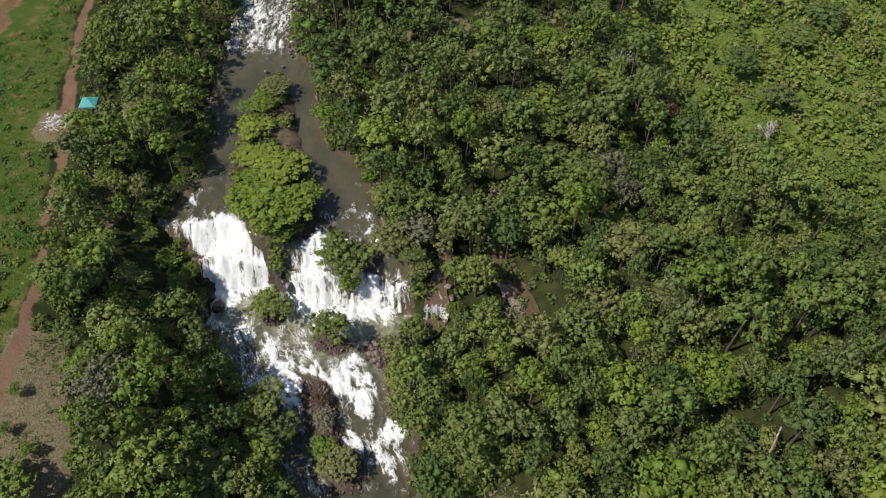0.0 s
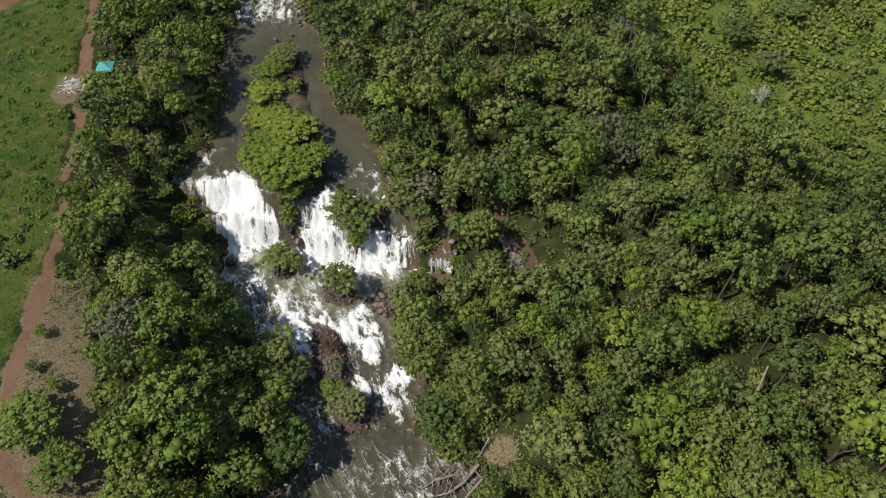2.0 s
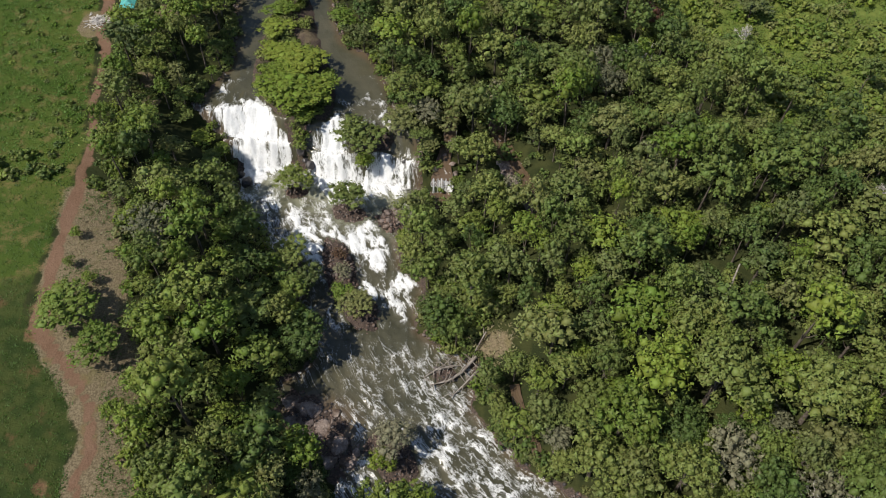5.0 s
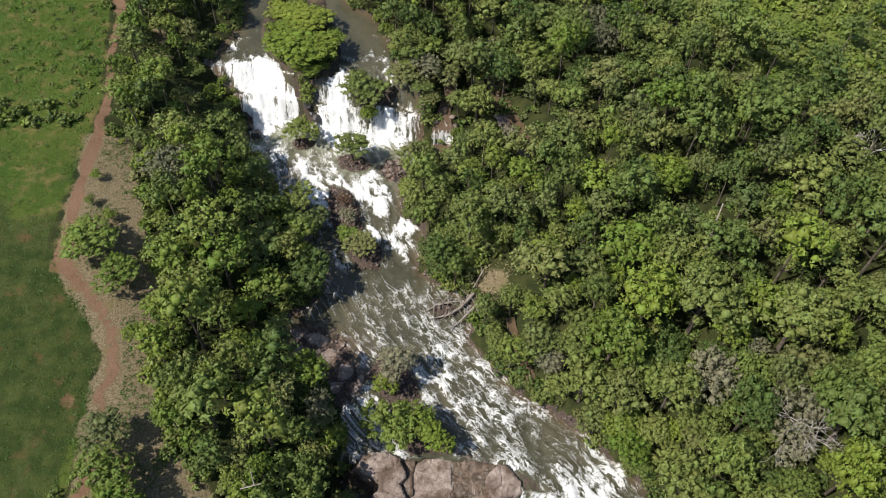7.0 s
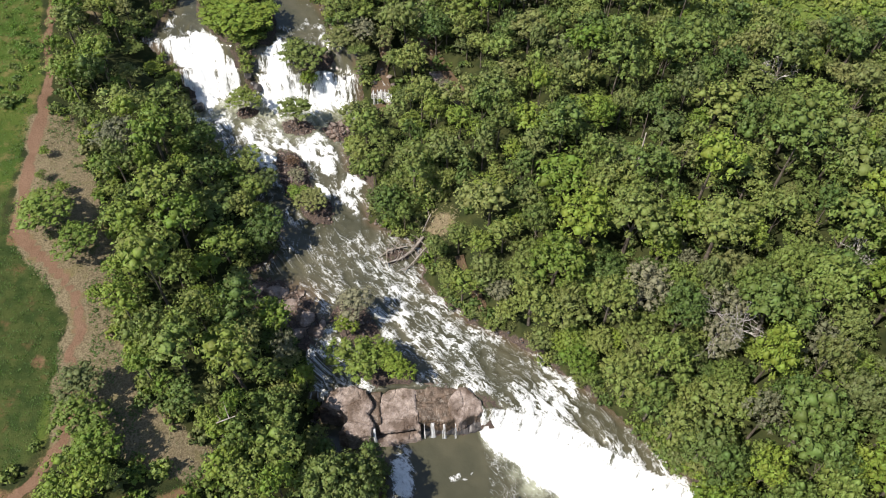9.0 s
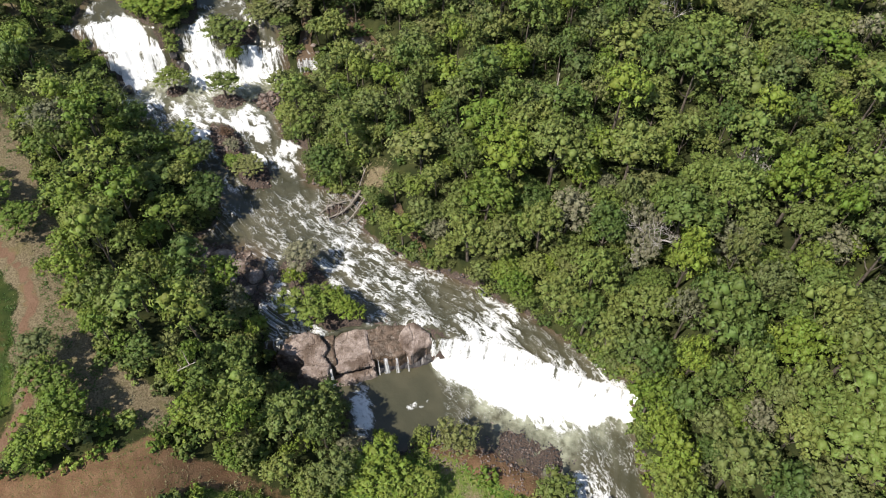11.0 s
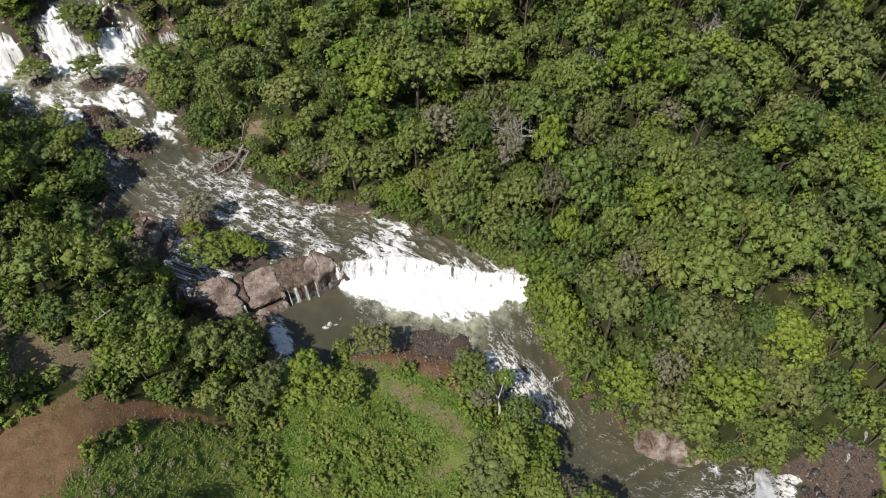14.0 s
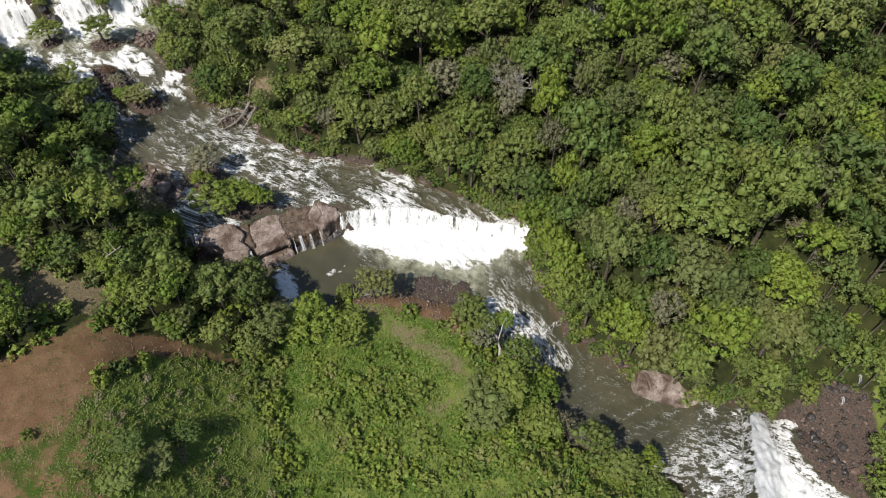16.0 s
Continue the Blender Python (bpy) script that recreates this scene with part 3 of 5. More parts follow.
def build_water():
    pitch = 0.33
    xs, ys = np.arange(-49, 86, pitch), np.arange(-110, 168, pitch)
    gx, gy = np.meshgrid(xs, ys)
    x, y = gx.ravel(), gy.ravel()
    d = poly_distance(RIVER, x, y)
    rise = islet_rise(x, y)
    keep = (d < 1.2) & (rise < 0.6)
    z = water_level(x, y)
    grid = z.reshape(gx.shape)
    slope = np.hypot(np.gradient(grid, pitch, axis=0), np.gradient(grid, pitch, axis=1)).ravel()
    _, way, off, side = along(SPINE, x, y)
    across = np.sign(side) * off
    wig = 1.4 * (fbm(way / 6, across / 5, 21, 3) - 0.5)
    streak = fbm(way / 1.9 + wig, (across + wig * 2) / 0.75, 22, 4)
    lump = fbm(way / 1.1, across / 1.0, 23, 3)
    one, two, three, below1, below2, below3 = falls(x, y)
    on_fall = step(0.25, 0.6, slope)
    side_way = np.where(y > 40, x, np.where(y > -40, x * 0.9 - y * 0.44, y))
    rough = np.interp(way, [0, 55, 60, 75, 82, 105, 118, 137, 142, 146, 156, 162, 170, 178, 190, 206, 216, 222, 236, 241, 252, 258, 264, 274, 300], [0.40, 0.42, 0.56, 0.56, 0.36, 0.34, 0.46, 0.40, 0.42, 0.58, 0.58, 0.48, 0.46, 0.52, 0.55, 0.55, 0.6, 0.4, 0.38, 0.50, 0.50, 0.42, 0.32, 0.30, 0.5])
    rough = np.where((y > 78) & (x > -24), 0.2, rough)
    rough = np.where((y > 38) & (y < 82), np.where(y < 62, 0.54, 0.48), rough)
    rough = rough + 0.11 * np.exp(-np.abs(below2) / 4) * step(12, 22, x) * (y > -14) * (two < 1)
    pool = step(0.9, 1.0, two) * step(-24, -17, y)
    rough = rough + (0.2 - rough) * pool
    race = along(RACE, x, y)
    below = step(-20, -25, y) * step(-58, -52, y)
    rough = rough + (0.27 + 0.30 * step(1.0, 0.2, race[2] / race[0] + 0.8 * (streak - 0.5)) - rough) * below
    calm = step(0.30, 0.55, rough)
    patch = fbm(x / 9, y / 9, 24, 3) - 0.5
    foam = -0.14 + 0.47 * calm + 1.6 * np.maximum(rough - 0.55, 0) + (0.4 + 0.4 * calm) * (streak - 0.5) + 0.8 * calm * patch + 0.35 * (lump - 0.5)
    thread = fbm(side_way / 0.7, way / 9, 27, 3) - 0.5
    ragx, ragy = x + 1.1 * (fbm(x / 1.6, y / 1.6, 31, 3) - 0.5) + 0.5 * (streak - 0.5), y + 1.4 * (fbm(x / 1.6, y / 1.6, 32, 3) - 0.5)
    white = np.zeros(x.shape)
    near = (y > 36) & (y < 88)
    for force, outline in WHITE + WHITE_LOW:
        white[near] = np.maximum(white[near], force * step(2.2, -1.1, poly_distance(outline, ragx[near], ragy[near])))
    on_white = np.where(on_fall > 0.5, 1.16 * white - 0.14 + 1.5 * thread, 1.25 * white - 0.18 + 1.5 * (streak - 0.5) + 1.1 * (lump - 0.5) + 0.6 * patch)
    foam = np.where(near, np.maximum(foam - 0.10 * (y < 80), on_white), foam)
    drop = step(0.0, 0.15, two) * step(1.01, 0.99, two) * step(9.5, 11, x)
    steep = np.maximum(drop, step(0.30, 0.8, slope) * (y > -40) * (y < 30) * (1 - (two > 0) * step(10.8, 9.4, x)))
    foam = foam + (0.90 + 0.75 * thread + 0.3 * patch - foam) * steep
    wide = np.interp(x, [9, 10.3, 13.3, 15.8, 19.5, 22.4, 26, 28.3, 33, 36, 40], [1.2, 1.9, 4.2, 6.6, 8.6, 11, 12.0, 7.5, 6, 5, 4])
    wide = wide * (0.6 + 0.8 * fbm(x / 3.5, y / 8, 28, 3))
    out = np.maximum(below2 - 2, 0)
    boil2 = step(1.25, 0.45, out / wide + 0.5 * (lump - 0.5)) * (two >= 1) * step(8.8, 11, x) * (y > -26)
    milk = step(1.9, 0.6, out / wide + 1.2 * patch) * (two >= 1) * step(6, 12, x) * (y > -26)
    milk = np.maximum(milk, 0.75 * step(14, 2, np.maximum(np.interp(x, *FOOT1) - y, 0) + 5 * patch) * (one >= 1) * (x < -4) * (y > 40))
    reach = np.maximum(-54 - y, 0)
    plume = step(1.15, 0.6, np.abs(x - 59.8 + 0.3 * reach) / (1.3 + 0.48 * reach) + 0.5 * (streak - 0.5)) * step(-52.5, -54.5, y) * step(-82, -74, y)
    spill = step(3.4, 1.0, np.hypot((x + 1.8) / 0.8, (y + 5.6) / 2.2) + 2 * (streak - 0.5))
    foam = foam - 0.22 * pool - 0.26 * below * step(0.9, 1.3, race[2] / race[0])
    lace = 0.85 * step(1.0, 0.3, np.hypot((x - 6.4) / 3.4, (y + 6.4) / 1.9) + 2.2 * np.abs(lump - 0.5) + 1.2 * (streak - 0.5)) * (two >= 1)
    foam = np.maximum.reduce([foam, 1.8 * boil2 - 0.4, lace - 0.3, 1.6 * plume - 0.4, 0.26 * step(0.02, 0.15, three) + 1.9 * (streak - 0.5) + 0.6 * (lump - 0.5) - 0.2 * step(0.75, 1.0, three) - 0.7 * (three <= 0), spill * 1.4 - 0.4])
    foam = np.clip(foam, -0.3, 1.35) - 0.9 * step(0.0, 0.6, rise + 0.3)
    froth = np.clip(foam, 0, 1)
    chop = 0.10 + 0.40 * froth + 0.50 * calm
    z = z + chop * (streak - 0.5) * 0.9 + chop * 0.8 * (lump - 0.5) + 0.5 * np.maximum(steep, on_fall) * fbm(side_way / 0.9, way / 7, 25, 3)
    shallow = step(-1.5, 0.3, d) * 0.6
    shallow = np.maximum(shallow, step(4, 1, np.hypot((x + 19) / 1.4, y - 22) / 1.6))
    faces = grid_faces(len(ys), len(xs))
    faces = faces[keep[faces].all(1)]
    used = np.unique(faces)
    back = np.zeros(len(x), int)
    back[used] = np.arange(len(used))
    flow = np.where(on_fall[:, None] > 0.5, np.stack([z * 0.4, side_way / 0.8, way * 0.05], 1), np.stack([way / 1.9, (across + wig * 1.5) / 0.8, z * 0.3], 1))
    me = mesh_of("water", np.stack([x, y, z], 1)[used], back[faces], WATER, smooth=True, foam=foam[used], shallow=shallow[used], milk=milk[used], flow=flow[used])
    tagged(part("water", me), "murky brown river with white rapids and three waterfalls", "river", kind="structure")


def build_stream(line, name_seed, foam_level, label):
    """A narrow stream along a line of x, y, z, half width."""
    pts = np.array(line, float)
    run = np.concatenate([[0], np.cumsum(np.hypot(*np.diff(pts[:, :2], axis=0).T) + np.abs(np.diff(pts[:, 2])))])
    s = np.arange(0, run[-1], 0.25)
    c = np.stack([np.interp(s, run, pts[:, k]) for k in range(4)], 1)
    tan = np.gradient(c[:, :2], axis=0) + 1e-6
    tan = np.stack([np.convolve(np.pad(tan[:, k], 6, mode="edge"), np.ones(13) / 13, "valid") for k in (0, 1)], 1)
    tan /= np.linalg.norm(tan, axis=1)[:, None] + 1e-6
    v = np.linspace(-1, 1, 15)
    wide = c[:, 3] * (0.85 + 0.3 * fbm(s / 2.0, s * 0, name_seed))
    x = c[:, 0][:, None] - tan[:, 1][:, None] * v * wide[:, None]
    y = c[:, 1][:, None] + tan[:, 0][:, None] * v * wide[:, None]
    ss, vv = np.meshgrid(s, v, indexing="ij")
    streak = fbm(ss / 1.2, vv * 5, name_seed + 1, 3)
    steep = np.abs(np.gradient(c[:, 2], s))[:, None]
    z = c[:, 2][:, None] + 0.18 * (streak - 0.5)
    foam = np.clip(0.55 * step(1.02 - foam_level, 1.25 - foam_level, streak) - 0.1 + step(0.45, 0.85, steep) * (0.15 + streak * 1.1), -0.3, 1)
    me = mesh_of("stream", np.stack([x, y, z], -1).reshape(-1, 3), grid_faces(len(s), len(v)), WATER, smooth=True, foam=foam.ravel(), shallow=np.full(foam.size, 0.9), flow=np.stack([ss / 2, vv * 2.5, z], -1).reshape(-1, 3))
    tagged(part("water_stream", me), label, "stream", kind="structure")


build_ground()
build_water()
for line, seed, level, label in STREAMS:
    build_stream(line, seed, level, label)


# ---- trees ----
def ico(sub=0):
    bm = bmesh.new()
    bmesh.ops.create_icosphere(bm, subdivisions=sub + 1, radius=1)
    v = np.array([p.co[:] for p in bm.verts])
    f = np.array([[p.index for p in q.verts] for q in bm.faces])
    bm.free()
    return v, f


ICO_V, ICO_F = ico(0)
OCT_V = np.array([(1, 0, 0), (-1, 0, 0), (0, 1, 0), (0, -1, 0), (0, 0, 1), (0, 0, -1)], float)
OCT_F = np.array([(0, 2, 4), (2, 1, 4), (1, 3, 4), (3, 0, 4), (2, 0, 5), (1, 2, 5), (3, 1, 5), (0, 3, 5)])


def crown_arrays(rng, radius, bottom, top, lobes, leaves, leaf, lobe_size=0.27, flat_top=0.0, ragged=0.25, core=0.72, fine=True):
    """A crown: several rounded boughs, each a dome of lobes that are covered with leaves. Points, no quads, triangles."""
    boughs = max(1, round(lobes / 11))
    mid, half = bottom + (top - bottom) * 0.45, (top - bottom) * 0.55
    spots = []
    for k in range(boughs):
        if boughs == 1:
            spots.append((0.0, 0.0, mid, radius * 0.8, half * 0.8))
            continue
        wide = radius * (0.50 if k == 0 else rng.uniform(0.36, 0.48))
        deep = min(wide * 0.95, half * 0.85)
        turn, out = k * 2.39996 + rng.uniform(-0.35, 0.35), 0.0 if k == 0 else radius * (0.86 + rng.uniform(-ragged, 0.1)) - wide * 0.8
        drop = half * ((0.0 if k == 0 else rng.uniform(0.04, 0.20) + 0.62 * (out / radius) ** 1.5) * (1 - 0.5 * flat_top))
        spots.append((math.cos(turn) * out, math.sin(turn) * out, top - deep - drop, wide, deep))
    share = [lobes // boughs + (k < lobes % boughs) for k in range(boughs)]
    centre, outward = [], []
    for (bx, by, bz, wide, deep), count in zip(spots, share):
        k = np.arange(count)
        up = 1 - 1.32 * (k + 0.5) / count
        ang = k * 2.39996 + rng.uniform(0, 6.28)
        flat = np.sqrt(1 - up ** 2)
        way = np.stack([np.cos(ang) * flat, np.sin(ang) * flat, up], 1)
        centre.append(way * np.array([wide, wide, deep]) * (0.8 * (1 + rng.uniform(-ragged, ragged, count) * 0.6))[:, None] + [bx, by, bz])
        outward.append(way)
    centre, outward = np.concatenate(centre), np.concatenate(outward)
    size = radius * lobe_size * np.clip(np.exp(rng.normal(0, 0.32, lobes)), 0.5, 1.8)
    ball, ball_faces = (ICO_V, ICO_F) if fine else (OCT_V * 1.15, OCT_F)
    heart = (ball[None] * rng.uniform(0.7, 1.2, (lobes, len(ball), 1)) * np.array([1, 1, 0.8]) * (size * core)[:, None, None] + centre[:, None]).reshape(-1, 3)
    hearts = (ball_faces[None] + (np.arange(lobes) * len(ball))[:, None, None]).reshape(-1, 3)
    n = lobes * leaves
    out = rng.normal(size=(n, 3)) + 0.9 * np.repeat(outward, leaves, 0) + [0, 0, 0.35]
    out /= np.linalg.norm(out, axis=1)[:, None]
    at = np.repeat(centre, leaves, 0) + out * np.repeat(size, leaves)[:, None] * rng.uniform(0.62, 1.30, n)[:, None] * np.array([1, 1, 0.85])
    face = out + 0.42 * rng.normal(size=(n, 3)) + [0, 0, 0.2]
    face /= np.linalg.norm(face, axis=1)[:, None]
    a = np.cross(face, rng.normal(size=(n, 3)))
    a /= np.linalg.norm(a, axis=1)[:, None]
    b = np.cross(face, a)
    long = leaf * rng.uniform(0.6, 1.4, n)[:, None]
    spray = np.stack([at - a * long * 0.7 + b * long * 0.65, at - a * long * 0.7 - b * long * 0.65, at + a * long - face * long * 0.3], 1).reshape(-1, 3)
    verts = np.concatenate([heart, spray])
    return verts, np.zeros((0, 4), int), np.concatenate([hearts, np.arange(n * 3).reshape(-1, 3) + len(heart)])


def tube(points, radii, sides=6):
    """A tapered limb along points."""
    p = np.array(points, float)
    rings = []
    for i, c in enumerate(p):
        d = p[min(i + 1, len(p) - 1)] - p[max(i - 1, 0)]
        d = d / (np.linalg.norm(d) + 1e-9)
        a = np.cross(d, [0.31, 0.82, 0.2] if abs(d[1]) < 0.9 else [1, 0, 0])
        a /= np.linalg.norm(a)
        b = np.cross(d, a)
        t = np.arange(sides) * 2 * math.pi / sides
        rings.append(c + radii[i] * (np.cos(t)[:, None] * a + np.sin(t)[:, None] * b))
    v = np.concatenate(rings)
    f = []
    for i in range(len(p) - 1):
        for j in range(sides):
            f.append((i * sides + j, i * sides + (j + 1) % sides, (i + 1) * sides + (j + 1) % sides, (i + 1) * sides + j))
    return v, np.array(f)


def joined(pieces):
    vs, fs, base = [], [], 0
    for v, f in pieces:
        vs.append(v)
        fs.append(f + base)
        base += len(v)
    return np.concatenate(vs), np.concatenate(fs)


def trunk_arrays(rng, height, thick, limbs=5, spread_=0.30, sides=6):
    lean = rng.normal(0, 0.04, 2) * height
    spine = [(0, 0, -0.6), (lean[0] * 0.3, lean[1] * 0.3, height * 0.3), (lean[0] * 0.7, lean[1] * 0.7, height * 0.6), (lean[0], lean[1], height * 0.88)]
    pieces = [tube(spine, [thick * 1.5, thick, thick * 0.7, thick * 0.25], sides)]
    for k in range(limbs):
        a, f = k * 2.4 + rng.uniform(-0.5, 0.5), rng.uniform(0.28, 0.6)
        s = np.array([lean[0] * f, lean[1] * f, height * f])
        e = s + np.array([math.cos(a), math.sin(a), 0]) * height * spread_ * rng.uniform(0.7, 1.3) + np.array([0, 0, height * rng.uniform(0.15, 0.3)])
        m = (s + e) / 2 + np.array([0, 0, -0.03 * height])
        pieces.append(tube([s, m, e], [thick * 0.55, thick * 0.38, thick * 0.12], 5))
    return joined(pieces)


# kind: leaves, lobes, leaves a lobe, leaf size, lobe size, flat top, raggedness, crown's bottom share, core
HABIT = {
    "dense": ("dense", 84, 20, 0.195, 0.150, 0.0, 0.30, 0.16, 0.64),
    "olive": ("olive", 84, 20, 0.185, 0.148, 0.25, 0.30, 0.22, 0.64),
    "bright": ("bright", 78, 22, 0.190, 0.152, 0.0, 0.30, 0.08, 0.62),
    "yellow": ("yellow", 74, 22, 0.200, 0.150, 0.0, 0.42, 0.22, 0.62),
    "grey": ("grey", 66, 22, 0.160, 0.150, 0.0, 0.32, 0.20, 0.56),
    "red": ("red", 50, 20, 0.190, 0.165, 0.0, 0.32, 0.25, 0.60),
}
LABELS = {
    "dense": "dark green broadleaf tree with a dense lumpy crown",
    "olive": "olive green canopy tree with a broad clumped crown",
    "bright": "bright green bushy tree with a full rounded crown",
    "yellow": "yellow-green tree with open layered foliage",
    "grey": "grey-brown half-bare tree with thin foliage",
    "red": "dark red leaved tree among green ones",
}
R0, H0 = 4.0, 9.0
PLANT = {}


def tree_template(kind, n):
    leafy, lobes, leaves, leaf, lobe, flat_top, ragged, low, core = HABIT[kind]
    rng = np.random.RandomState(100 + n * 17 + sum(map(ord, kind)))
    coarse = (1.0, 1.22, 0.88, 1.1)[n]
    v, q, t = crown_arrays(rng, R0, H0 * low, H0, int(lobes / coarse ** 1.5), int(leaves * coarse), leaf, lobe * coarse, flat_top, ragged, core, False)
    tv, tf = trunk_arrays(rng, H0 * 0.84, 0.19, spread_=0.22)
    crown = mesh_of("crown", v, [q, t], LEAF[leafy], smooth=True, tint=np.full(len(v), (n * 0.37) % 1))
    return crown, mesh_of("trunk", tv, tf, BARK, smooth=True)


def plant_tree(kind, x, y, r, top=None, height=None, label="", group="forest trees", turn=None, sink=0.0):
    """A tree of crown radius r, up to the level top or of the given height."""
    base = height_at(x, y) - sink
    height = max(top - base, 2.0) if top is not None else height
    n = random.randrange(4)
    turn = random.uniform(0, 360) if turn is None else turn
    m = Matrix.LocRotScale((x, y, base), Euler((0, 0, radians(turn))), (r / R0, r / R0, height / H0))
    if (kind, n) not in PLANT:
        PLANT[kind, n] = tree_template(kind, n)
    crown, trunk = PLANT[kind, n]
    root = new("tree")
    root.matrix_basis = m
    part("trunk", trunk, root)
    part("crown", crown, root)
    return tagged(root, label or LABELS[kind], "tree", group)


def stuff_of(name, arrays, materials, label, category):
    """Many plants in one mesh: arrays of (points, quads, triangles, slot, tint)."""
    vs, qs, ts, sq, st, tint, base = [], [], [], [], [], [], 0
    for v, q, t, slot, tone in arrays:
        vs.append(v)
        qs.append(q + base)
        ts.append(t + base)
        sq.append(np.full(len(q), slot))
        st.append(np.full(len(t), slot))
        tint.append(np.full(len(v), tone))
        base += len(v)
    me = mesh_of(name, np.concatenate(vs), [np.concatenate(qs), np.concatenate(ts)], materials, np.concatenate(sq + st), smooth=True, tint=np.concatenate(tint))
    return tagged(part(name, me), label, category, kind="stuff")


NO_TRI = np.zeros((0, 3), int)


def place(v, x, y, z, sx, sz, turn):
    c, s = math.cos(turn), math.sin(turn)
    return np.stack([(v[:, 0] * c - v[:, 1] * s) * sx + x, (v[:, 0] * s + v[:, 1] * c) * sx + y, v[:, 2] * sz + z], 1)


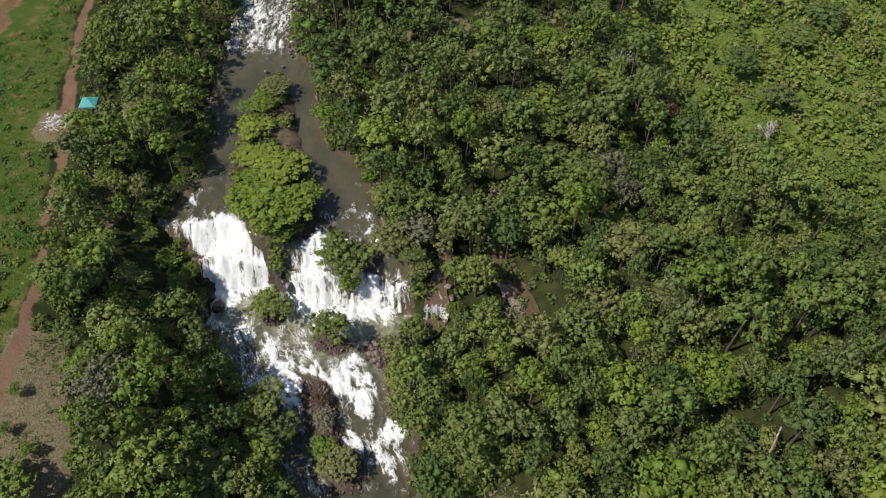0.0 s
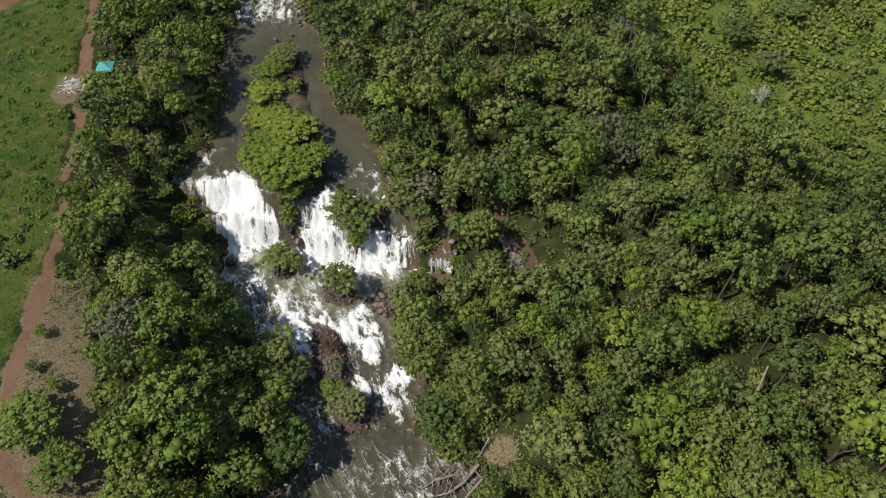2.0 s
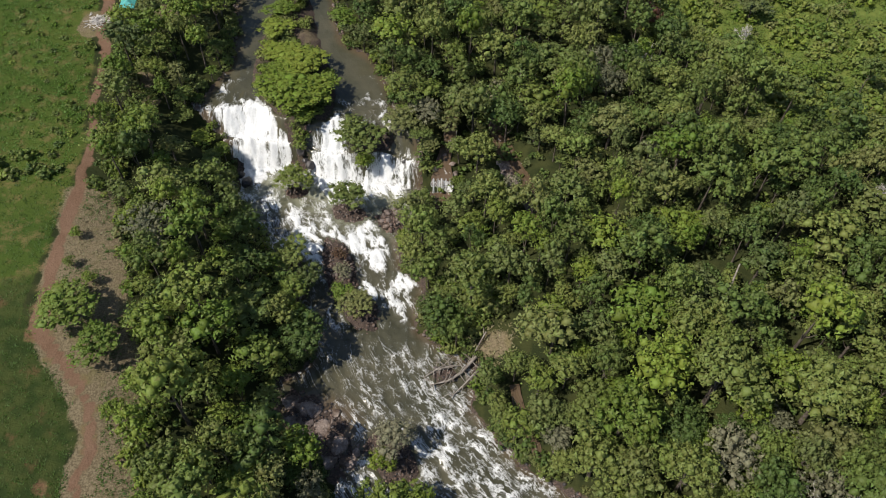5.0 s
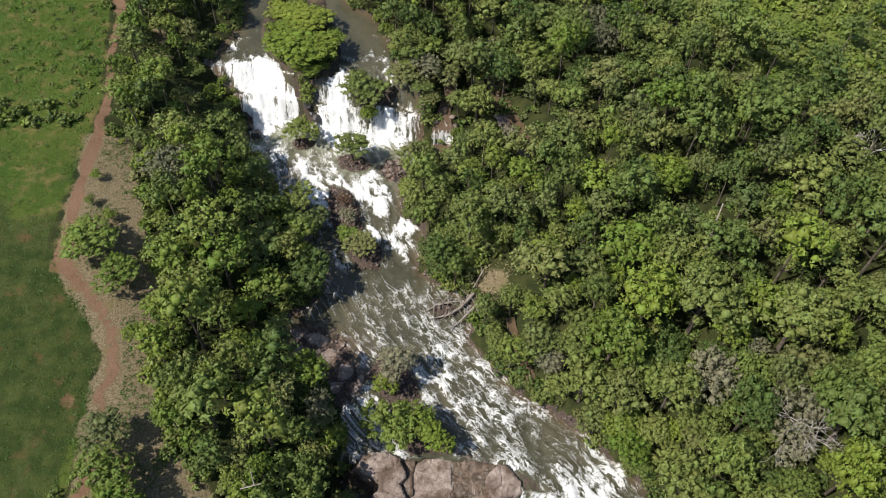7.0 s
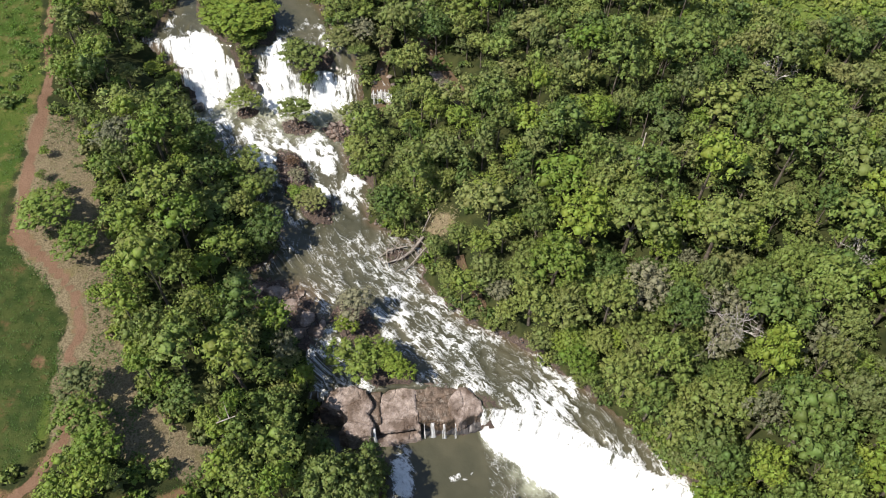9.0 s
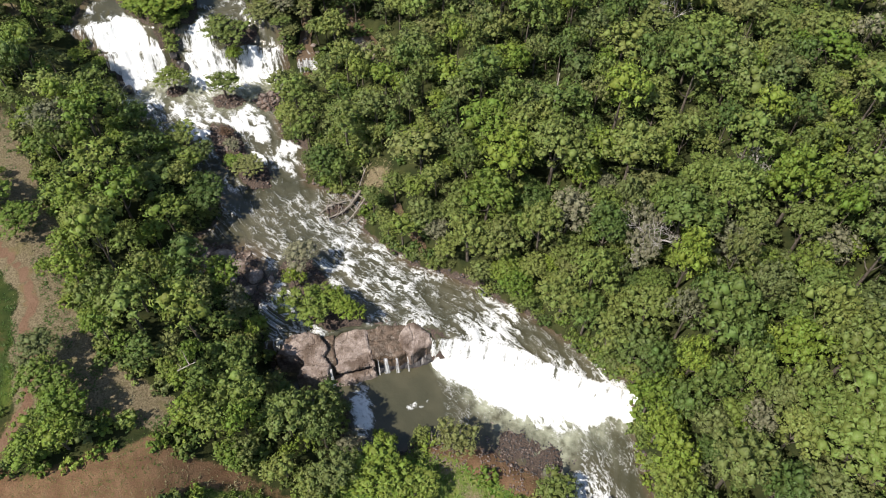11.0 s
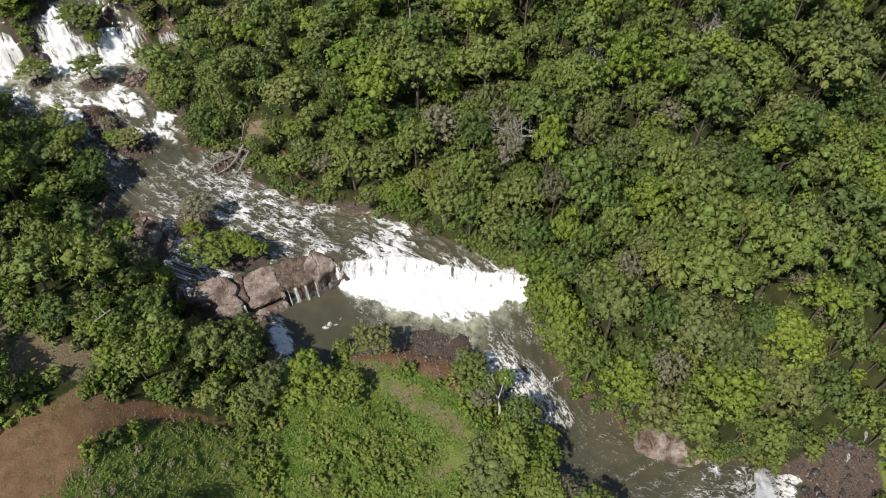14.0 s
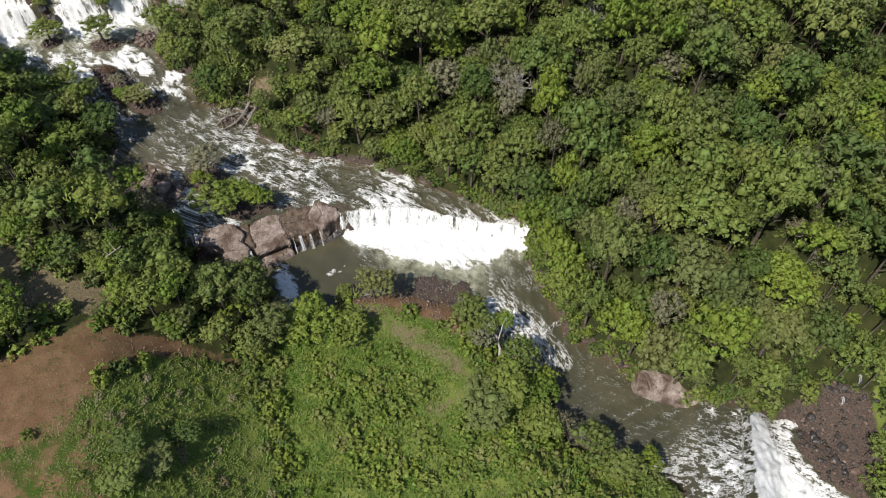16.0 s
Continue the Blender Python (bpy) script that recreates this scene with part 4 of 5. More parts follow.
# landmark trees: kind, x, y, crown radius, level of the top
LANDMARKS = [
    ("bright", 77.5, -64.0, 3.4, -5.5), ("bright", 79.5, -59.0, 3.2, -2.5), ("olive", 75.5, -69.0, 3.0, -7.5),
    ("bright", -44.4, 73.2, 2.3, 8.6), ("olive", -47.6, 76.5, 2.4, 11.0), ("dense", -42.0, 69.0, 2.2, 6.0), ("red", -18.0, 51.2, 1.5, 3.2), ("grey", -17.2, 47.6, 1.7, 3.4),
    ("yellow", -28.0, 78.5, 6.0, 16.0), ("yellow", -24.0, 79.5, 4.4, 15.5), ("yellow", -31.0, 84.5, 4.5, 14.5), ("bright", -26.0, 75.5, 2.4, 10.5), ("yellow", -27.0, 88.0, 4.6, 14.8), ("yellow", -32.5, 91.5, 4.0, 14.0), ("yellow", -33.5, 98.0, 3.6, 14.6),
    ("yellow", -33.5, 104.5, 3.4, 14.8), ("olive", -31.5, 110.0, 3.0, 15.0), ("bright", -27.2, 66.0, 3.2, 6.8), ("olive", -17.5, 61.8, 3.5, 7.6), ("grey", -4.3, 76.5, 3.2, 13.6), ("olive", -5.2, 71.6, 2.2, 10.2), ("bright", -22.8, 82.5, 3.0, 14.5), ("olive", -16.2, 72.6, 4.5, 11.8), ("bright", -14.8, 69.6, 1.9, 8.2), ("olive", -8.5, 74.5, 3.4, 13.0), ("olive", -4.6, 61.0, 2.7, 6.4), ("olive", -3.4, 70.6, 2.0, 10.6), ("dense", 2.0, 69.8, 2.2, 11.5), ("bright", 1.8, 64.6, 1.6, 7.4),
    ("olive", -14.2, 41.2, 2.9, 4.6), ("yellow", -17.0, 43.5, 2.0, 3.2), ("olive", -25.5, 49.0, 3.6, 7.0), ("dense", -22.5, 46.0, 2.6, 5.6), ("grey", -7.2, 18.6, 3.5, 6.2), ("yellow", -9.0, 15.5, 2.0, 4.0), ("bright", -7.4, 9.8, 4.2, 5.6), ("yellow", -1.5, 7.4, 2.6, 4.4), ("bright", -3.8, 9.6, 2.6, 4.6),
    ("bright", -52.8, 32.5, 4.4, 16.0), ("bright", -48.0, 27.6, 3.3, 14.6), ("dense", -42.0, 3.4, 3.0, 15.0), ("bright", -41.0, -1.5, 3.4, 15.6), ("bright", -38.5, -5.5, 3.4, 15.0), ("grey", 45.8, 9.0, 3.4, 14.0), ("grey", 44.0, 4.5, 3.0, 12.9), ("red", 39.5, 102.0, 3.6, 17.0),
    ("grey", 36.0, 14.0, 4.2, 12.5), ("olive", 5.2, 68.0, 3.2, 14.2), ("olive", 30.5, 108.0, 4.0, 18.5), ("dense", 57.0, 117.0, 4.0, 16.5), ("dense", 78.0, 131.0, 4.5, 17.5), ("bright", 21.5, -38.5, 4.0, -0.6), ("bright", 25.5, -40.5, 3.4, -3.6), ("dense", 17.0, -40.5, 4.0, -0.2),
    ("bright", 24.5, -45.0, 3.2, -3.6), ("bright", -1.0, -18.5, 4.8, 2.6), ("bright", 3.5, -20.5, 3.4, 0.8), ("dense", -6.5, -17.0, 3.6, 4.6), ("dense", -21.5, -29.5, 2.0, 4.8), ("dense", -25.5, -33.0, 2.6, 6.8), ("dense", -27.6, -30.0, 2.2, 8.8), ("dense", -29.0, -34.5, 2.4, 9.8), ("yellow", 0.4, -12.4, 1.9, -1.2), ("olive", 6.2, -11.9, 1.4, -3.2),
    ("olive", -7.4, -8.4, 3.6, 5.0), ("dense", -12.0, -9.5, 4.2, 8.8), ("dense", -7.6, -11.6, 3.0, 7.6), ("dense", -19.0, 0.5, 4.0, 9.0), ("dense", -18.0, -5.0, 4.0, 10.0), ("yellow", 36.5, -55.5, 2.0, -6.5), ("grey", 27.2, -46.0, 2.0, -4.4), ("olive", 31.5, -55.5, 3.0, -4.0), ("grey", -44.0, 46.0, 4.6, 18.5),
    ("olive", 28.0, 71.0, 4.5, 17.0), ("grey", 15.0, 18.0, 2.5, 6.5), ("dense", 40.0, 77.0, 3.8, 15.5), ("dense", 61.7, 107.5, 3.6, 15.5), ("dense", 70.5, 125.0, 4.0, 16.0), ("dense", 56.0, 68.0, 4.5, 15.5), ("bright", 35.7, 50.4, 4.6, 14.0), ("yellow", 81.0, 17.0, 3.6, 15.5), ("grey", 57.0, 2.0, 4.0, 13.5), ("grey", 47.2, -7.0, 3.0, 12.5), ("yellow", 19.3, 122.0, 4.5, 18.0), ("grey", 28.0, 87.0, 4.0, 17.5), ("bright", -43.0, 18.6, 1.6, 13.0), ("bright", -56.4, 47.0, 1.0, 13.6), ("bright", -55.6, 41.4, 0.9, 13.4), ("bright", -52.0, 38.8, 1.1, 13.6), ("olive", -30.4, 36.0, 4.6, 10.5), ("dense", -21.6, 33.5, 3.8, 8.5), ("grey", 29.0, 82.0, 3.4, 17.5),
]
TAKEN = []
for kind, x, y, r, top in LANDMARKS:
    plant_tree(kind, x, y, r * 1.14, top)
    TAKEN.append((x, y, r))

# trees that lean over the water along the lower bank
rng = np.random.RandomState(44)
edge_line = np.array([p for p in RIGHT_BANK if -50 < p[1] < 2])
run = np.concatenate([[0], np.cumsum(np.hypot(*np.diff(edge_line, axis=0).T))])
for w in np.arange(1, run[-1], 4.2):
    x, y = np.interp(w, run, edge_line[:, 0]), np.interp(w, run, edge_line[:, 1])
    r = rng.uniform(3.0, 4.1)
    x, y = x + 1.5 + rng.uniform(0, 0.8), y + 0.6
    plant_tree(("dense", "dense", "bright", "olive")[rng.randint(4)], x, y, r * 1.12, height=rng.uniform(9.5, 12.5))
    TAKEN.append((x, y, r))

# the forest
VIEW = [(-118, 172), (118, 172), (152, 40), (140, 0), (100, -45), (62, -90), (30, -78), (-40, -50), (-66, -20), (-66, 0), (-115, 110)]


rng = np.random.RandomState(5)
tries = np.stack([rng.uniform(-118, 152, 29000), rng.uniform(-92, 172, 29000)], 1)
room = np.minimum.reduce([poly_distance(p, tries[:, 0], tries[:, 1]) + a for p, a in ((RIVER, 0), (FIELD_WEST, 1), (VERGE, 0), (MEADOW, 1.5), (SHRUBLAND, 3), (BARE, 0), (FIELD_SOUTH, 0))] + [along(TRACK, tries[:, 0], tries[:, 1])[2] - 2.2, 4 - poly_distance(VIEW, tries[:, 0], tries[:, 1])]
                          + [np.hypot(tries[:, 0] - cx, tries[:, 1] - cy) - r for cx, cy, r in CLEARINGS])
gap_west = np.minimum.reduce([poly_distance(p, tries[:, 0], tries[:, 1]) for p in (VERGE, FIELD_WEST, BARE)] + [along(TRACK, tries[:, 0], tries[:, 1])[2] - 2])
levels = ground_level(tries[:, 0], tries[:, 1])
FOREST = []
cells = {}
for tx, ty, tr in TAKEN:
    cells.setdefault((int(tx // 8), int(ty // 8)), []).append((tx, ty, tr))
for (x, y), free, base, west in zip(tries, room, levels, gap_west):
    if free < 0.9 or west < 1.6:
        continue
    grand = 1 + 0.28 * float(fbm(x / 30, y / 30, 33)) * 2 - 0.28
    r = min(rng.uniform(2.2, 5.2) * grand, free + 1.9, west + 0.7)
    cx, cy = int(x // 8), int(y // 8)
    apart = 0.58
    if any(math.hypot(x - a, y - b) < apart * (r + c) for i in (-1, 0, 1) for j in (-1, 0, 1) for a, b, c in cells.get((cx + i, cy + j), ())):
        continue
    cells.setdefault((cx, cy), []).append((x, y, r))
    FOREST.append((x, y, r, base, free))

for (x, y), free, base, west in zip(tries[::-1], room[::-1], levels[::-1], gap_west[::-1]):
    if free < 0.9 or west < 1.4:
        continue
    r = min(rng.uniform(1.7, 2.7), free + 0.9)
    cx, cy = int(x // 8), int(y // 8)
    if any(math.hypot(x - a, y - b) < 0.48 * (r + c) for i in (-1, 0, 1) for j in (-1, 0, 1) for a, b, c in cells.get((cx + i, cy + j), ())):
        continue
    cells.setdefault((cx, cy), []).append((x, y, r))
    FOREST.append((x, y, r, base, -1.0))


def forest_kind(x, y, pick):
    patch = float(fbm(x / 22, y / 22, 35, 2))
    if x > 34 and y < 22:
        table = (("dense", 0.66), ("bright", 0.17), ("olive", 0.14), ("grey", 0.03))
    elif x < -8 and y < 60 or (x < -40):
        table = (("dense", 0.20), ("bright", 0.50), ("olive", 0.28), ("grey", 0.02))
    elif y > 55 or patch > 0.56:
        table = (("dense", 0.55), ("olive", 0.30), ("bright", 0.12), ("grey", 0.03))
    else:
        table = (("olive", 0.53), ("dense", 0.28), ("bright", 0.16), ("grey", 0.03))
    for kind, share in table:
        pick -= share
        if pick < 0:
            return kind
    return "dense"


LITE = {}


def lite(kind, n, small=False):
    if (kind, n, small) not in LITE:
        leafy, lobes, leaves, leaf, lobe, flat_top, ragged, low, core = HABIT[kind]
        coarse = (1.0, 1.22, 0.88, 1.1)[n]
        rg = np.random.RandomState(900 + n * 31 + sum(map(ord, kind)))
        v, q, t = crown_arrays(rg, R0, H0 * max(low, 0.3), H0, int(lobes * (0.21 if small else 0.40) / coarse ** 1.5), int(leaves * 0.95 * coarse), leaf * 1.12, lobe * coarse * (1.7 if small else 1.38), flat_top, ragged, core * (0.80 if small else 0.86), False)
        tv, tf = trunk_arrays(rg, H0 * 0.74, 0.17, 2, 0.14, 4)
        LITE[kind, n, small] = (v, q, t, tv, tf)
    return LITE[kind, n, small]


for _ in range(160):
    x, y = rng.uniform(40, 150), rng.uniform(66, 172)
    if poly_distance(SHRUBLAND, np.array(x), np.array(y)) < -1 and fbm(x / 14, y / 14, 36) > 0.5:
        FOREST.append((x, y, rng.uniform(1.4, 3.0), height_at(x, y), 3.0))

ORDER = list(HABIT)
single = sorted(FOREST, key=lambda f: math.hypot(f[0] - 34, (f[1] + 20) * 0.85))[:205]
chosen = {id(f) for f in single}
mass = []
for f in FOREST:
    x, y, r, base, free = f
    kind = forest_kind(x, y, rng.rand())
    tall = (4.6 + 1.3 * r) * rng.uniform(0.66, 1.42) * (0.62 + 0.38 * min(free / 6, 1)) if free > 0 else rng.uniform(3.0, 5.6)
    tall *= 1.3 if x > 36 and y < 15 else 1.0
    if id(f) in chosen:
        plant_tree(kind, x, y, r * 1.16, height=tall)
    else:
        v, q, t, tv, tf = lite(kind, rng.randint(4), r < 2.0 or y > 105)
        turn = rng.uniform(0, 6.28)
        mass.append((place(v, x, y, base, r * 1.16 / R0, tall / H0, turn), q, t, ORDER.index(kind), rng.rand()))
        mass.append((place(tv, x, y, base, r * 1.16 / R0, tall / H0, turn), tf, NO_TRI, len(ORDER), 0.0))
stuff_of("forest", mass, [LEAF[HABIT[k][0]] for k in ORDER] + [BARK], "dense mixed green forest covering the valley sides", "forest")


# ---- shrubs, undergrowth and grass ----
SHRUBS = []
for n in range(5):
    rg = np.random.RandomState(400 + n)
    SHRUBS.append(crown_arrays(rg, 1.0, -0.2, 1.0, 9, 16, 0.155, 0.36, 0.0, 0.3, 0.56, False))


def scatter(count, test, sizes, slots, seed, squash=(0.7, 1.2), kit=None):
    rg = np.random.RandomState(seed)
    x, y = rg.uniform(-118, 152, count), rg.uniform(-92, 172, count)
    ok = test(x, y) & (poly_distance(VIEW, x, y) < 3)
    x, y = x[ok], y[ok]
    z = ground_level(x, y)
    out = []
    for a, b, c in zip(x, y, z):
        v, q, t = (kit or SHRUBS)[rg.randint(len(kit or SHRUBS))]
        s = rg.uniform(*sizes)
        out.append((place(v, a, b, c, s, s * rg.uniform(*squash), rg.uniform(0, 6.28)), q, t, slots[rg.randint(len(slots))], rg.rand()))
    return out


SLOTS = [LEAF["shrub"], LEAF["bright"], LEAF["grey"], LEAF["dense"], LEAF["straw"], LEAF["olive"]]
LIGHT_SHRUBS = [crown_arrays(np.random.RandomState(470 + n), 1.0, -0.2, 1.0, 7, 10, 0.19, 0.42, 0.0, 0.3, 0.62, False) for n in range(5)]
FLOOR_SHRUBS = [crown_arrays(np.random.RandomState(450 + n), 1.0, -0.2, 1.0, 5, 7, 0.24, 0.48, 0.0, 0.3, 0.8, False) for n in range(4)]
wild = scatter(11500, lambda x, y: poly_distance(SHRUBLAND, x, y) < 1, (1.0, 2.5), [0, 0, 0, 0, 0, 1, 1, 5, 0], 61, (0.5, 1.1), LIGHT_SHRUBS)
stuff_of("shrubs", wild, SLOTS, "bright yellow-green scrub covering the open hillside", "shrubs")
weeds = scatter(26000, lambda x, y: (poly_distance(FIELD_SOUTH, x, y) < 0) & (x > -31 + 3 * np.sin(y)) & (fbm(x / 5, y / 5, 73) > 0.48), (0.35, 0.8), [0, 0, 4, 0, 1], 67, (0.4, 0.9))
stuff_of("weeds", weeds, SLOTS, "tall weeds and low bushes on the old field", "weeds")
low = scatter(26000, lambda x, y: (poly_distance(MEADOW, x, y) < -1) & (fbm(x / 7, y / 7, 71) > 0.44) & (along(STRAW, x, y)[2] > 3.2), (0.5, 1.7), [0, 0, 0, 1, 1], 62, (0.4, 0.9), LIGHT_SHRUBS)
stuff_of("meadow_bushes", low, SLOTS, "low green bushes over the river meadow", "bushes")
open_land = lambda x, y: np.minimum.reduce([poly_distance(p, x, y) for p in (VERGE, BARE, FIELD_WEST, FIELD_SOUTH)])
edge = scatter(30000, lambda x, y: ((np.abs(open_land(x, y) - 2.0) < 2.4) | ((y > 52) & (x < -50) & (along(TRACK, x, y)[2] < 7) & (open_land(x, y) > 0.5) & (np.hypot(x + 62.7, y - 101) > 3.6))) & (x < -8) & ((x < -24) | (poly_distance(BARE, x, y) > 0.5)) & (poly_distance(RIVER, x, y) > 2) & (along(TRACK, x, y)[2] > 2.3), (0.6, 1.6), [1, 1, 3, 3, 5], 63, (0.7, 1.3), LIGHT_SHRUBS)
gap = scatter(60000, lambda x, y: (np.hypot(x - 3.5, y - 42) < 6) & (poly_distance(RIVER, x, y) > 0.8) & (np.hypot(x - 7.4, y - 35) > 3.2), (0.8, 1.6), [1, 3, 5], 72, (0.8, 1.4), LIGHT_SHRUBS)
bank = scatter(26000, lambda x, y: (np.abs(poly_distance(RIVER, x, y) - 1.2) < 1.1) & (np.hypot(x - 46, y + 46) > 4) & (np.hypot(x - 70, y + 62) > 8) & (np.hypot(x - 15, y + 18) > 9), (0.5, 1.5), [1, 3, 3, 5, 5], 64)
bank += scatter(60000, lambda x, y: (x > 33) & (y < -2) & (y > -54) & (np.abs(poly_distance(RIVER, x, y) - 0.7) < 0.9) & (poly_distance(MEADOW, x, y) > 6) & (np.hypot(x - 47, y + 47.5) > 3), (0.7, 1.4), [1, 3, 3, 5], 71, (0.7, 1.3), LIGHT_SHRUBS)
isle = scatter(30000, lambda x, y: (poly_distance(MAIN_ISLAND, x, y) < -0.8) & (np.hypot(x + 26, y - 97) > 4), (0.6, 1.5), [0, 0, 1, 5], 65)
slope = scatter(6000, lambda x, y: (np.hypot(x - 66, y + 46) < 14) & (poly_distance(RIVER, x, y) > 1.0) & (np.hypot(x - 69, (y + 63) * 0.8) > 7) & (np.hypot(x - 46, y + 46.5) > 3.5), (0.9, 1.6), [1, 3, 3, 5, 5], 68, (0.6, 1.2))
floor_ = scatter(9000, lambda x, y: (x > -42) & (x < 100) & (y < 95) & (open_land(x, y) > 1) & (poly_distance(RIVER, x, y) > 1.5) & (poly_distance(MEADOW, x, y) > 2) & (np.hypot(x - 69, (y + 63) * 0.8) > 6) & (np.hypot(x - 7.4, y - 35) > 4.5), (0.7, 1.2), [3, 3, 3, 3], 69, (0.5, 1.0), FLOOR_SHRUBS)
stuff_of("undergrowth", edge + gap + bank + isle + slope + floor_, SLOTS, "leafy undergrowth along the forest edge and river banks", "undergrowth")
hedge = scatter(26000, lambda x, y: (poly_distance(FIELD_WEST, x, y) < -0.3) & (y > 57) & (y < 62 + 1.5 * np.sin(x * 0.7)) & (fbm(x / 3, y / 3, 68) > 0.28), (0.6, 1.4), [3, 3, 5, 1], 70, (0.7, 1.2), FLOOR_SHRUBS)
stuff_of("hedge", hedge, SLOTS, "dark bushy growth between the two fields", "hedge")
crop = scatter(9000, lambda x, y: (poly_distance(FIELD_WEST, x, y) < -0.5) & (y > 57.5 + 1.5 * np.sin(x)) & (np.hypot(x + 68, y - 98) > 5) & (np.hypot(x + 89, y - 130) > 9), (0.35, 0.9), [6, 6, 3, 5, 1], 66, (0.4, 0.8), LIGHT_SHRUBS)
stuff_of("field_plants", crop, SLOTS + [LEAF["grass"]], "knee-high green plants filling the upper field", "field plants")


def tufts(count, test, blade, slot, seed):
    """Grass: fans of narrow blades."""
    rg = np.random.RandomState(seed)
    count = int(count * 0.6)
    x, y = rg.uniform(-118, 152, count), rg.uniform(-92, 172, count)
    ok = test(x, y) & (poly_distance(VIEW, x, y) < 3)
    x, y = x[ok], y[ok]
    n = len(x) * 5
    c = np.repeat(np.stack([x, y, ground_level(x, y) - 0.05], 1), 5, 0) + np.concatenate([rg.normal(0, blade * 0.5, (n, 2)), np.zeros((n, 1))], 1)
    a = rg.uniform(0, 6.28, n)
    side = np.stack([np.cos(a), np.sin(a), 0 * a], 1) * blade * 0.24
    out = np.stack([-np.sin(a), np.cos(a), 0 * a], 1) * blade * rg.uniform(0.5, 1.2, n)[:, None]
    up = np.stack([0 * a, 0 * a, blade * rg.uniform(0.3, 0.7, n)], 1)
    v = np.stack([c - side, c + side, c + out + up], 1).reshape(-1, 3)
    return (v, np.zeros((0, 4), int), np.arange(n * 3).reshape(-1, 3), slot, 0.4)


grass = [tufts(260000, lambda x, y: (poly_distance(BARE, x, y) < 0) & (fbm(x / 2.5, y / 2.5, 74) > 0.40), 0.2, 2, 87),
         tufts(260000, lambda x, y: (poly_distance(BARE, x, y) < 0.5) & (fbm(x / 3.5, y / 3.5, 75) > 0.46), 0.24, 3, 88),
         tufts(330000, lambda x, y: (poly_distance(FIELD_WEST, x, y) < -0.3) & (y > 57) & (np.hypot(x + 68, y - 98) > 5) & (np.hypot(x + 89, y - 130) > 9), 0.42, 0, 80),
         tufts(250000, lambda x, y: (poly_distance(FIELD_WEST, x, y) < 0) & (y < 58), 0.34, 3, 81),
         tufts(220000, lambda x, y: (poly_distance(SHRUBLAND, x, y) < 0), 0.6, 1, 94),
         tufts(260000, lambda x, y: (poly_distance(MEADOW, x, y) < 0) & (poly_distance(RIVER, x, y) > 1.5) & (along(SHORE, x, y)[2] > 2) & (along(STRAW, x, y)[2] > 1.2), 0.7, 1, 82),
         tufts(240000, lambda x, y: (poly_distance(MEADOW, x, y) < 0) & (poly_distance(RIVER, x, y) > 1.5) & (along(SHORE, x, y)[2] > 2) & (along(STRAW, x, y)[2] > 2) & (fbm(x / 4, y / 4, 97) > 0.45), 0.6, 0, 95),
         tufts(250000, lambda x, y: (poly_distance(FIELD_SOUTH, x, y) < 0) & (x > -36 + 8 * (fbm(x / 4, y / 4, 77) - 0.5)), 0.45, 1, 83),
         tufts(300000, lambda x, y: (poly_distance(FIELD_SOUTH, x, y) < 1.5) & (fbm(x / 3, y / 3, 70) > 0.45), 0.4, 1, 91),
         tufts(200000, lambda x, y: (poly_distance(FIELD_SOUTH, x, y) < 2) & (fbm(x / 2, y / 2, 69) > 0.5), 0.35, 2, 92),
         tufts(260000, lambda x, y: (poly_distance(VERGE, x, y) < 0.5) & (along(TRACK, x, y)[2] > 1.8), 0.25, 2, 84),
         tufts(300000, lambda x, y: (poly_distance(VERGE, x, y) < 0.8) & (along(TRACK, x, y)[2] > 1.6) & (fbm(x / 4, y / 4, 76) > 0.5), 0.4, 3, 89),
         tufts(400000, lambda x, y: (np.hypot((x + 55.5) / 3.2, (y - 48) / 7) < 1) & (along(TRACK, x, y)[2] > 1.3), 0.35, 2, 93),
         tufts(60000, lambda x, y: (along(SHORE, x, y)[2] < 3.4) & (poly_distance(RIVER, x, y) > 0.3) & (fbm(x / 1.6, y / 1.6, 78) > 0.45), 0.3, 2, 90),
         tufts(240000, lambda x, y: (along(STRAW, x, y)[2] < 2.4) & (poly_distance(RIVER, x, y) > 1) & (fbm(x / 3, y / 3, 72) > 0.40), 0.4, 1, 85),
         tufts(160000, lambda x, y: (along(STRAW, x, y)[2] < 2.0) & (poly_distance(RIVER, x, y) > 1), 0.4, 2, 98),
         tufts(200000, lambda x, y: np.hypot(x - 7.4, y - 35) < 3.8, 0.6, 2, 86)]
stuff_of("grass", grass, [LEAF["grass"], LEAF["shrub"], LEAF["straw"], LEAF["rank_shaded"]], "short green and straw-dry grass on the fields", "grass")


# ---- dead and bare trees ----
def branch_tree(rg, height, levels=4, thick=0.2, wide=0.5):
    """Bare limbs that fork again and again."""
    pieces = []

    def grow(at, way, long, r, level):
        mid = at + way * long * 0.5 + rg.normal(0, long * 0.05, 3)
        end = at + way * long
        pieces.append(tube([at, mid, end], [r, r * 0.85, r * 0.68], 3 if level > 2 else 5))
        if level < levels:
            for _ in range((5, 3, 3, 3, 2)[level]):
                w = way + rg.normal(0, wide, 3) + [0, 0, 0.12]
                grow(end, w / np.linalg.norm(w), long * rg.uniform(0.55, 0.8), r * 0.62, level + 1)

    grow(np.array([0, 0, -0.5]), np.array([0, 0, 1.0]), height * 0.36, thick, 0)
    return joined(pieces)


